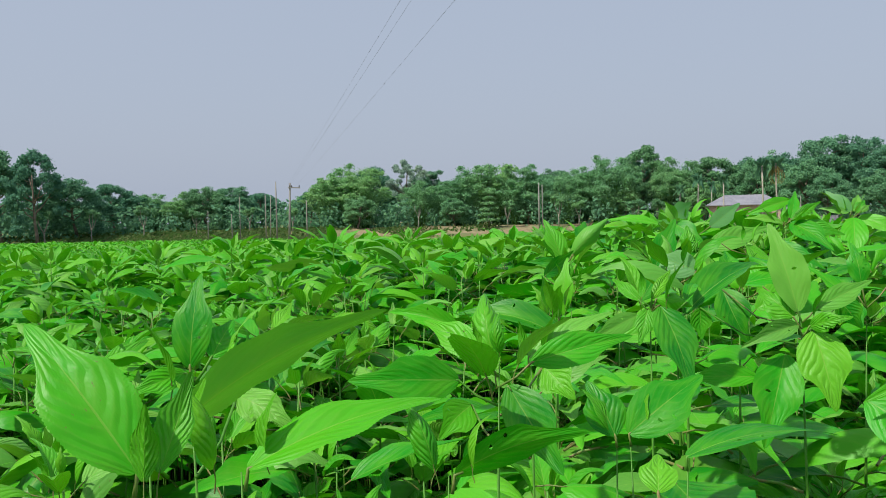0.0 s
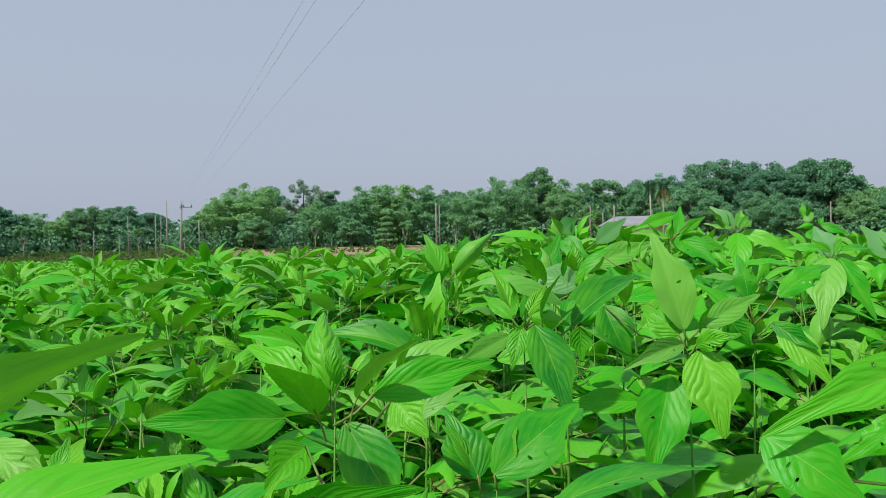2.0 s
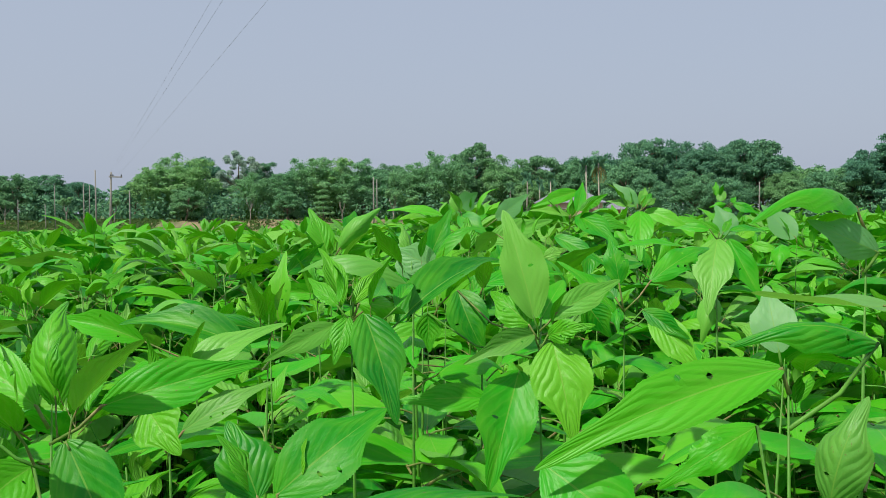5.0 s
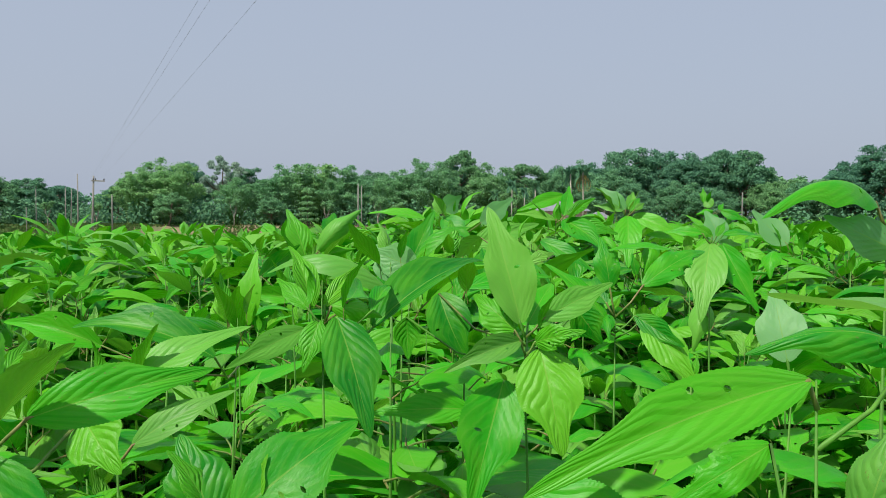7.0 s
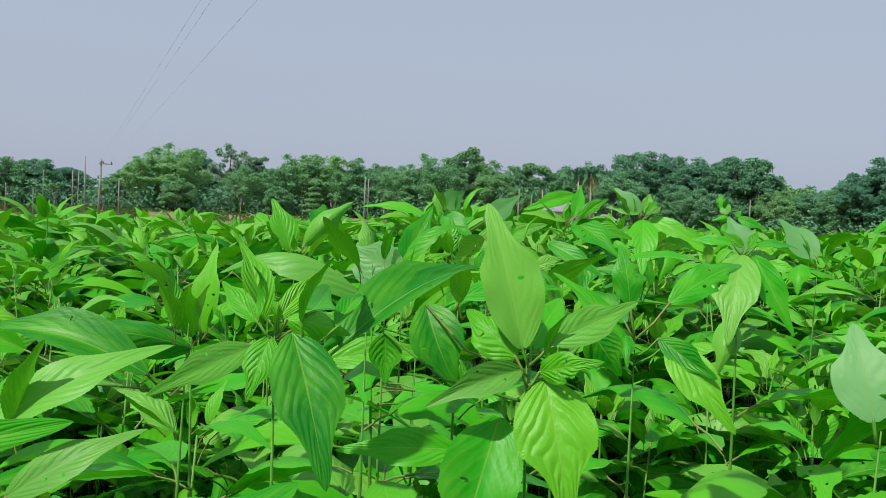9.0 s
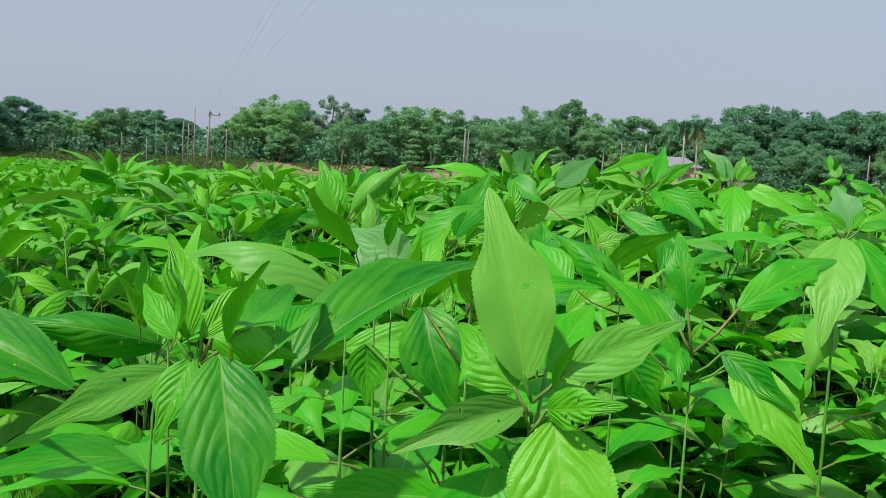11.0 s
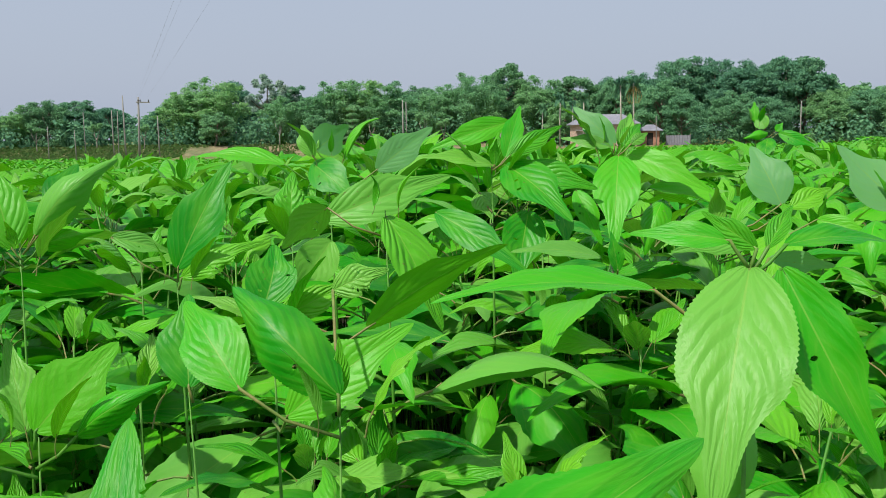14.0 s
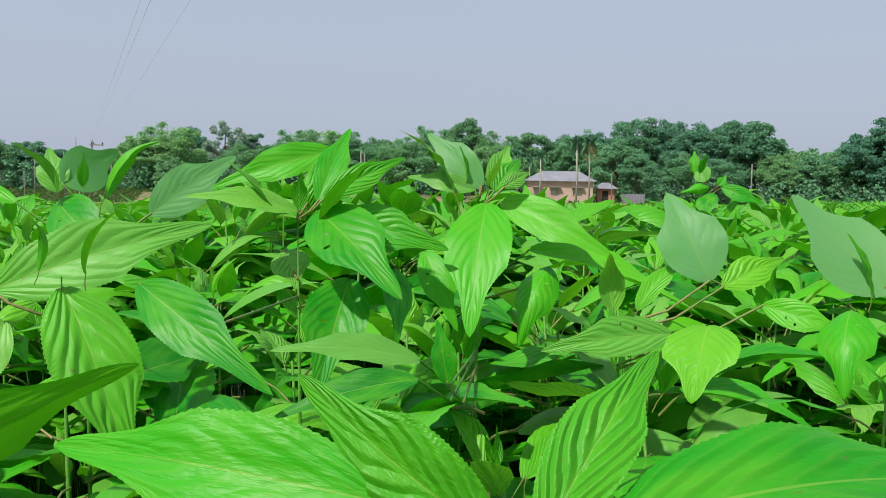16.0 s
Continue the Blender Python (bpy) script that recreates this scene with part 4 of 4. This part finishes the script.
def palm_kind(seed):
    """An areca palm: slim ringed trunk and a head of feathered fronds; unit height."""
    rng = random.Random(seed)
    trunk = tube([(0, 0, -0.02), (0.008, 0, 0.4), (0.0, 0.006, 0.84)], (0.014, 0.011, 0.009), 7)
    verts, faces = [], []
    for i in range(11):
        az, el = i * 2.4, radians(rng.uniform(38, 82) if i % 3 else rng.uniform(-70, -30))
        length = rng.uniform(0.11, 0.16)
        for k in range(14):
            t = (k + 1) / 14
            droop = -0.30 * length * t * t
            c = Vector((math.cos(az) * math.cos(el) * length * t, math.sin(az) * math.cos(el) * length * t, 0.84 + math.sin(el) * length * t + droop))
            for side in (-1, 1):
                d = Vector((-math.sin(az) * side + math.cos(az) * 0.6, math.cos(az) * side + math.sin(az) * 0.6, -0.35)).normalized()
                l = 0.07 * (1 - 0.5 * t)
                n = len(verts)
                w = Vector((0, 0, 0.012))
                verts += [c - w * 0.4, c + d * l * 0.5 - w, c + d * l, c + d * l * 0.5 + w]
                faces += [(n, n + 1, n + 2, n + 3)]
    return trunk, (verts, faces)


def tree_parts(name, kind, bark, leaf, label, category="tree"):
    tree = new(name)
    (tv, tf), (cv, cf) = kind
    if category == "bamboo":
        tagged(child("cane_thicket", link_mesh("cane_thicket", tv, tf, bark, smooth=True), tree), kind="stuff")
    else:
        child("trunk", link_mesh("trunk", tv, tf, bark, smooth=True), tree)
    child("crown", link_mesh("crown", cv, cf, leaf), tree)
    return tagged(tree, label, category, "trees beyond the field")


class Grove:
    def __init__(self):
        self.made = {}

    def put(self, key, build, az, dist, height, wide=1.0, turn=0.0):
        """A tree of that kind at a bearing (degrees from ahead, to the right) and distance; the first is built, others copied."""
        x, y = 0.3 + math.sin(radians(az)) * dist, 0.4 + math.cos(radians(az)) * dist
        m = pose(x, y, ground_height(x, y) - 0.05, 0, 0, turn) @ Matrix.Diagonal((height * wide, height * wide, height, 1))
        if key in self.made:
            return copy_thing(self.made[key], m)
        self.made[key] = build()
        self.made[key].matrix_basis = m
        return self.made[key]


grove = Grove()
LABELS = {"dark": "dark green broadleaf tree with a dense rounded crown", "mid": "mid-green broadleaf tree with a leafy spreading crown",
          "bamboo": "feathery light green bamboo clump with leaning canes", "pale": "tall pale tree with a sparse greyish crown",
          "sparse": "dark tree with a thin open crown showing sky", "palm": "slim areca palm with a small feathered head",
          "tiered": "small conical tree with flat bright green leaf tiers", "slim": "slender tree with a bare pale forked trunk"}


def tree(kind, az, up, dist=128.0, wide=1.0, variant=0):
    """up: how many degrees its top stands above eye level."""
    x, y = math.sin(radians(az)) * dist, math.cos(radians(az)) * dist
    height = 1.9 + math.tan(radians(up)) * dist - ground_height(x, y)
    turn = (az * 37) % 360
    key = (kind, variant)

    def build():
        seed = 100 + variant * 7 + len(kind)
        if kind == "bamboo":
            return tree_parts("bamboo_clump", bamboo_kind(seed, 5000 if variant > 9 else 14000), STEM, BAMBOO_LEAF, LABELS[kind], "bamboo")
        if kind == "palm":
            return tree_parts("areca_palm", palm_kind(seed), PALM_BARK, DARK_LEAF, LABELS[kind], "palm")
        if kind == "tiered":
            return tree_parts("conical_tree", tiered_kind(seed), BARK, BAMBOO_LEAF, LABELS[kind])
        if kind == "slim":
            return tree_parts("slender_tree", slim_kind(seed), PALM_BARK, MID_LEAF, LABELS[kind])
        leaf = {"dark": DARK_LEAF, "mid": MID_LEAF, "pale": PALE_LEAF, "sparse": DARK_LEAF}[kind]
        return tree_parts("broadleaf_tree", broad_kind(seed, 6000 if variant > 9 else 19000, 0.046 if variant > 9 else 0.027, {"pale": 0.75, "sparse": 0.5}.get(kind, 0.0)), BARK, leaf, LABELS[kind])

    old = grove.made.get(key)
    if old is not None:
        keep = old.matrix_basis.copy()
        old.matrix_basis = Matrix.Identity(4)
        made = grove.put(key, build, az, dist, height, wide, turn)
        old.matrix_basis = keep
        return made
    return grove.put(key, build, az, dist, height, wide, turn)


def dry_fronds(palm):
    """A few dead fronds hanging below the head."""
    rng = random.Random(77)
    verts, faces = [], []
    for i in range(5):
        az = i * 1.3
        for k in range(16):
            t = (k + 1) / 16
            c = Vector((math.cos(az) * (0.02 + 0.075 * math.sin(t * 2.6)), math.sin(az) * (0.02 + 0.075 * math.sin(t * 2.6)), 0.82 - 0.20 * t))
            for side in (-1, 1):
                d = Vector((-math.sin(az) * side, math.cos(az) * side, -1.2)).normalized()
                n = len(verts)
                w = Vector((0.022, 0.014, 0.004))
                verts += [c - w, c + d * 0.025 - w, c + d * 0.05, c + d * 0.025 + w]
                faces += [(n, n + 1, n + 2, n + 3)]
    child("dry_frond", link_mesh("dry_frond", verts, faces, DRY_LEAF), palm, label="hanging dead orange-brown fronds")
    tagged(palm, "slim areca palm with hanging dead orange fronds")


def tree_line():
    # bearing, top in degrees above eye level, distance, width, kind, variant
    for row in ((-27.5, 5.0, 118, 0.9), (-25.6, 4.9, 112, 0.8), (-36, 5.5, 118, 1.0), (-32, 4.6, 120, 1.0)):
        tree("sparse", *row, variant=int(abs(row[0])) % 2)
    for row in ((-23.4, 3.3, 118, 1.2), (-21.2, 2.9, 124, 1.3), (-15.6, 2.7, 122, 1.25), (-14.0, 2.65, 126, 1.2), (-9.3, 2.35, 124, 1.0), (-12.2, 2.2, 130, 1.1),
                (-4.8, 3.9, 136, 0.9), (-1.6, 3.6, 134, 0.8), (6.6, 3.45, 128, 0.95), (12.2, 4.75, 124, 0.85), (12.9, 4.0, 128, 0.9), (17.0, 3.85, 130, 1.15), (15.3, 3.3, 134, 1.0), (18.6, 3.75, 132, 1.0), (20.7, 3.95, 132, 1.0)):
        tree("dark", *row, variant=int(abs(row[0] * 10)) % 3)
    for row in ((-6.2, 1.85, 116, 1.25), (9.4, 3.2, 124, 0.9), (14.2, 3.2, 122, 0.9), (19.4, 3.6, 126, 0.9), (21.8, 3.5, 118, 1.0), (23.5, 2.6, 116, 0.9), (26.6, 2.7, 120, 1.0), (33.0, 2.4, 126, 1.0), (31.6, 2.6, 124, 0.9),
                (0.2, 1.6, 118, 1.2), (5.0, 1.9, 120, 1.2), (11.2, 2.2, 120, 1.1), (16.2, 2.2, 119, 1.1), (28.4, 2.2, 118, 1.2)):
        tree("mid", *row, variant=int(abs(row[0] * 10)) % 3)
    for row in ((23.3, 4.85, 134, 1.0), (25.2, 4.75, 136, 0.9), (27.0, 4.5, 130, 1.05), (28.9, 4.7, 128, 1.0), (30.2, 4.5, 128, 0.9), (36.4, 3.8, 124, 1.0), (38.0, 4.6, 124, 1.0), (41, 4.8, 124, 1.0), (44, 4.6, 124, 1.0)):
        tree("dark", *row, variant=int(abs(row[0] * 10)) % 3)
    for row in ((-17.4, 2.05, 122, 1.2), (-18.8, 2.1, 124, 1.1), (-8.0, 3.0, 121, 1.3), (-7.2, 3.6, 123, 1.3), (-5.9, 3.55, 121, 1.3), (-0.4, 2.5, 121, 1.1), (0.6, 3.3, 122, 1.1), (2.0, 3.6, 122, 1.2), (3.2, 3.6, 123, 1.2), (4.3, 3.35, 121, 1.1),
                (5.4, 3.35, 122, 1.1), (9.6, 3.7, 122, 1.0), (10.6, 3.85, 120, 1.1), (13.8, 3.5, 122, 1.0), (14.8, 3.55, 124, 1.0), (-2.2, 2.7, 121, 1.2), (8.2, 3.3, 123, 1.1), (7.4, 2.7, 120, 1.1)):
        tree("bamboo", *row, variant=int(abs(row[0] * 10)) % 3)
    # a closed row farther back
    rng = random.Random(41)
    for i in range(46):
        az = -40 + i * 1.9 + rng.uniform(-0.5, 0.5)
        up = 1.9 + 0.9 * min(1.0, max(0.0, (az + 12) / 12)) + (0.7 if 20 < az < 31 else 0.0) + rng.uniform(-0.2, 0.25)
        tree(rng.choice(("dark", "mid", "bamboo", "mid")), az, up, 142 + rng.uniform(-3, 6), 1.25, variant=10 + rng.randrange(3))
    for az, up in ((34.2, 2.5), (35.4, 2.7), (32.2, 2.2)):
        tree("mid", az, up, 124, 1.1, variant=1)
    tree("tiered", 2.45, 2.2, 114, 0.62)
    for row in ((-25.2, 1.5, 113), (-22.6, 1.3, 114), (-19.6, 1.4, 115), (-16.4, 1.2, 114), (-13.1, 1.3, 115), (-10.4, 1.2, 114), (-2.2, 1.5, 115), (3.7, 1.3, 114.5), (7.0, 1.5, 115), (8.3, 1.3, 116), (12.0, 1.4, 115), (13.4, 1.3, 115)):
        tree("slim", *row, wide=1.0, variant=int(abs(row[0] * 10)) % 3)
    tree("pale", -3.0, 4.25, 132, 0.8)
    tree("pale", -2.3, 3.85, 134, 0.8)
    for az, up, dist in ((19.6, 3.8, 93.5), (20.4, 3.9, 93), (17.3, 2.9, 94), (15.8, 2.9, 114), (16.6, 2.4, 108), (14.7, 2.2, 112)):
        palm = tree("palm", az, up, dist, 1.0)
        if az == 20.4:
            dry_fronds(palm)


tree_line()


def undergrowth():
    """Bushes and shade plants that fill the foot of the wood."""
    rng = random.Random(3)
    blobs = []
    for i in range(620):
        az = rng.uniform(-40, 46)
        if 17.3 < az < 24.0:
            dist = rng.uniform(122, 140)
        else:
            dist = rng.uniform(117, 140)
        x, y = math.sin(radians(az)) * dist, math.cos(radians(az)) * dist
        r = rng.uniform(1.0, 3.2)
        blobs.append(((x, y, ground_height(x, y) + r * 0.5), r, 0.9))
    v, f = leaf_cloud(rng, blobs, 52000, 0.5)
    ob = new("undergrowth", link_mesh("undergrowth", v, f, DARK_LEAF))
    tagged(ob, "dark green bushes and undergrowth at the foot of the trees", "bushes", kind="stuff")


undergrowth()


def bank_grass():
    rng = random.Random(8)
    verts, faces = [], []
    for _ in range(24000):
        az = rng.uniform(-40, 46) if rng.random() < 0.6 else rng.uniform(-36, -3)
        dist = rng.uniform(100, 122)
        x, y = math.sin(radians(az)) * dist, math.cos(radians(az)) * dist
        if noise.noise(Vector((x * 0.12, y * 0.12, 1))) < (-0.4 if x > 45 or x < -15 else 0.26):
            continue
        z = ground_height(x, y)
        a = rng.uniform(0, 6.28)
        h, w = rng.uniform(0.12, 0.4), rng.uniform(0.1, 0.25)
        n = len(verts)
        verts += [(x - w * math.cos(a), y - w * math.sin(a), z - 0.02), (x + w * math.cos(a), y + w * math.sin(a), z - 0.02), (x + w * 0.6, y + 0.1, z + h), (x - w * 0.6, y - 0.1, z + h * 0.8)]
        faces.append((n, n + 1, n + 2, n + 3))
    ob = new("grass", link_mesh("grass", verts, faces, GRASS))
    tagged(ob, "patchy green and dry grass on the earth bank", "grass", kind="stuff")


bank_grass()


# ---- power line ----
def power_pole(x, y, height, arms=True, lean=0.0, radius=0.13, label="weathered grey concrete power pole with a crossarm"):
    pole = new("power_pole")
    pole.matrix_basis = pose(x, y, ground_height(x, y) - 0.05, 0, lean, 0)
    v, f = tube([(0, 0, 0), (0, 0, height * 0.5), (0, 0, height)], (radius, radius * 0.85, radius * 0.65), 8)
    child("shaft", link_mesh("shaft", v, f, CONCRETE, smooth=True), pole)
    if arms:
        bm = bmesh.new()
        box(bm, -0.2, -0.09, height - 0.55, 1.1, -0.17, height - 0.43, 0.01)
        part("crossarm", bm, CONCRETE, pole)
        for k in (0.0, 0.2, 1.0):
            v, f = tube([(k, -0.13, height - 0.43), (k, -0.13, height - 0.33), (k, -0.13, height - 0.22)], (0.05, 0.07, 0.03), 6)
            child("insulator", link_mesh("insulator", v, f, DARK), pole)
    return tagged(pole, label, "power pole", "poles beyond the field")


LINE_A, LINE_B = (-17.0, 92.5), (8.0, -24.0)
power_pole(*LINE_A, 6.3, lean=2.0)
power_pole(*LINE_B, 6.3)
power_pole(-18.4, 93.0, 6.5, arms=False, radius=0.09, label="slim pale wooden pole standing at the field's far edge")
power_pole(-20.2, 96.0, 5.2, arms=False, radius=0.07, label="slim pale wooden pole standing at the field's far edge")
power_pole(-16.0, 98.0, 4.6, arms=False, radius=0.08, label="slim pale wooden pole standing at the field's far edge")
for az, d, hh in ((-15.5, 98, 3.6), (-14.0, 97, 3.2), (-13.5, 103, 5.2), (-11.6, 95, 5.0), (21.9, 101, 3.4)):
    power_pole(math.sin(radians(az)) * d, math.cos(radians(az)) * d, hh, arms=False, radius=0.055, lean=(az * 7) % 3 - 1.5, label="slim pale wooden post standing at the field's far edge")
power_pole(10.2, 99.0, 6.0, arms=False, radius=0.10, label="pale concrete pole, one of a pair standing close together")
power_pole(10.6, 99.2, 5.8, arms=False, radius=0.08, label="pale concrete pole, one of a pair standing close together")
power_pole(51.6, 88.5, 5.0, arms=False, radius=0.08, label="pale concrete pole before the dark trees")


def wire(offset, height, sag):
    pts, n = [], 60
    dx, dy = LINE_B[0] - LINE_A[0], LINE_B[1] - LINE_A[1]
    l = math.hypot(dx, dy)
    for i in range(n + 1):
        t = i / n
        pts.append((LINE_A[0] + dx * t - dy / l * offset * -1, LINE_A[1] + dy * t + dx / l * offset * -1, height - sag * 4 * t * (1 - t)))
    v, f = tube(pts, [0.0022] * (n + 1), 5)
    ob = new("power_wire", link_mesh("power_wire", v, f, WIRE))
    tagged(ob, "thin dark overhead power wire crossing the sky", "wire", "overhead wires")


for off, hh in ((0.0, 6.1), (-0.2, 6.1), (-1.0, 6.1)):
    wire(off, hh, 0.15)


# ---- the house ----
def hip_roof(bm, x0, y0, x1, y1, z, rise, ridge):
    """A hipped roof with a little thickness; ridge: its length."""
    cx, cy = (x0 + x1) / 2, (y0 + y1) / 2
    a = [bm.verts.new(p) for p in ((x0, y0, z), (x1, y0, z), (x1, y1, z), (x0, y1, z))]
    b = [bm.verts.new(p) for p in ((x0, y0, z + 0.08), (x1, y0, z + 0.08), (x1, y1, z + 0.08), (x0, y1, z + 0.08))]
    r = [bm.verts.new((cx - ridge / 2, cy, z + rise)), bm.verts.new((cx + ridge / 2, cy, z + rise))]
    bm.faces.new(list(reversed(a)))
    for i in range(4):
        bm.faces.new((a[i], a[(i + 1) % 4], b[(i + 1) % 4], b[i]))
    bm.faces.new((b[0], b[1], r[1], r[0]))
    bm.faces.new((b[2], b[3], r[0], r[1]))
    bm.faces.new((b[1], b[2], r[1]))
    bm.faces.new((b[3], b[0], r[0]))
    return bm


def house(x, y, turn, width, depth, wall, rise, mat, openings, name, label):
    h = new(name)
    h.matrix_basis = pose(x, y, ground_height(x, y) - 0.05, 0, 0, turn)
    t = 0.22
    # front wall as piers round the openings
    spans = sorted(openings)
    bm = bmesh.new()
    at = -width / 2
    for x0, x1, z0, z1 in spans:
        box(bm, at, -depth / 2, 0, x0, -depth / 2 + t, wall)
        if z0 > 0:
            box(bm, x0, -depth / 2, 0, x1, -depth / 2 + t, z0)
        box(bm, x0, -depth / 2, z1, x1, -depth / 2 + t, wall)
        at = x1
    box(bm, at, -depth / 2, 0, width / 2, -depth / 2 + t, wall)
    part("front_wall", bm, mat, h)
    for nm, q in (("back_wall", (-width / 2, depth / 2 - t, width / 2, depth / 2)), ("side_wall", (-width / 2, -depth / 2 + t, -width / 2 + t, depth / 2 - t)), ("side_wall", (width / 2 - t, -depth / 2 + t, width / 2, depth / 2 - t))):
        bm = bmesh.new()
        part(nm, box(bm, q[0], q[1], 0, q[2], q[3], wall), mat, h)
    for x0, x1, z0, z1 in spans:
        bm = bmesh.new()
        part("window" if z0 > 0 else "door", box(bm, x0, -depth / 2 + 0.12, z0, x1, -depth / 2 + 0.17, z1), DARK if width < 3 else SHUTTER, h)
        if width > 3:
            bm = bmesh.new()
            part("hood", box(bm, x0 - 0.2, -depth / 2 - 0.45, z1 + 0.06, x1 + 0.2, -depth / 2 - 0.003, z1 + 0.16, 0.015), CONCRETE, h, "dark weathered concrete hood")
    bm = bmesh.new()
    over = 0.4
    hip_roof(bm, -width / 2 - over, -depth / 2 - over, width / 2 + over, depth / 2 + over, wall, rise, max(0.3, width - depth * 0.62))
    part("roof", bm, TIN, h, "grey corrugated tin roof")
    return tagged(h, label, "house")


house(33.2, 98.5, -18, 7.4, 5.0, 2.4, 1.2, PLASTER, ((-2.9, -2.1, 0.8, 1.65), (-1.0, -0.1, 0.8, 1.65), (1.5, 2.5, 0.8, 1.65)), "house", "small pink plastered house with a hipped grey tin roof")
house(38.6, 98.0, -18, 2.0, 2.0, 1.6, 0.75, BRICK, ((-0.4, 0.3, 0.0, 1.4),), "outhouse", "small red brick outhouse with a pyramid tin roof")


def tin_fence(x, y, turn, width, height):
    f = new("tin_fence")
    f.matrix_basis = pose(x, y, ground_height(x, y) - 0.03, 0, 0, turn)
    n = int(width / 0.09)
    verts, faces = [], []
    for i in range(n + 1):
        d = 0.02 if i % 2 else -0.02
        for z in (0, height):
            verts += [(i * 0.09 - width / 2, d, z), (i * 0.09 - width / 2, d + 0.012, z)]
    for i in range(n):
        a, b = i * 4, i * 4 + 4
        faces += [(a, b, b + 2, a + 2), (b + 1, a + 1, a + 3, b + 3), (a + 2, b + 2, b + 3, a + 3)]
    child("sheet", link_mesh("sheet", verts, faces, TIN), f)
    for k in (-width / 2, 0, width / 2):
        v, q = tube([(k, 0.08, 0), (k, 0.08, height + 0.15)], (0.05, 0.045), 6)
        child("post", link_mesh("post", v, q, BARK), f)
    return tagged(f, "grey corrugated tin fence panel beside the outhouse", "fence")


tin_fence(41.8, 97.5, -20, 2.7, 1.1)
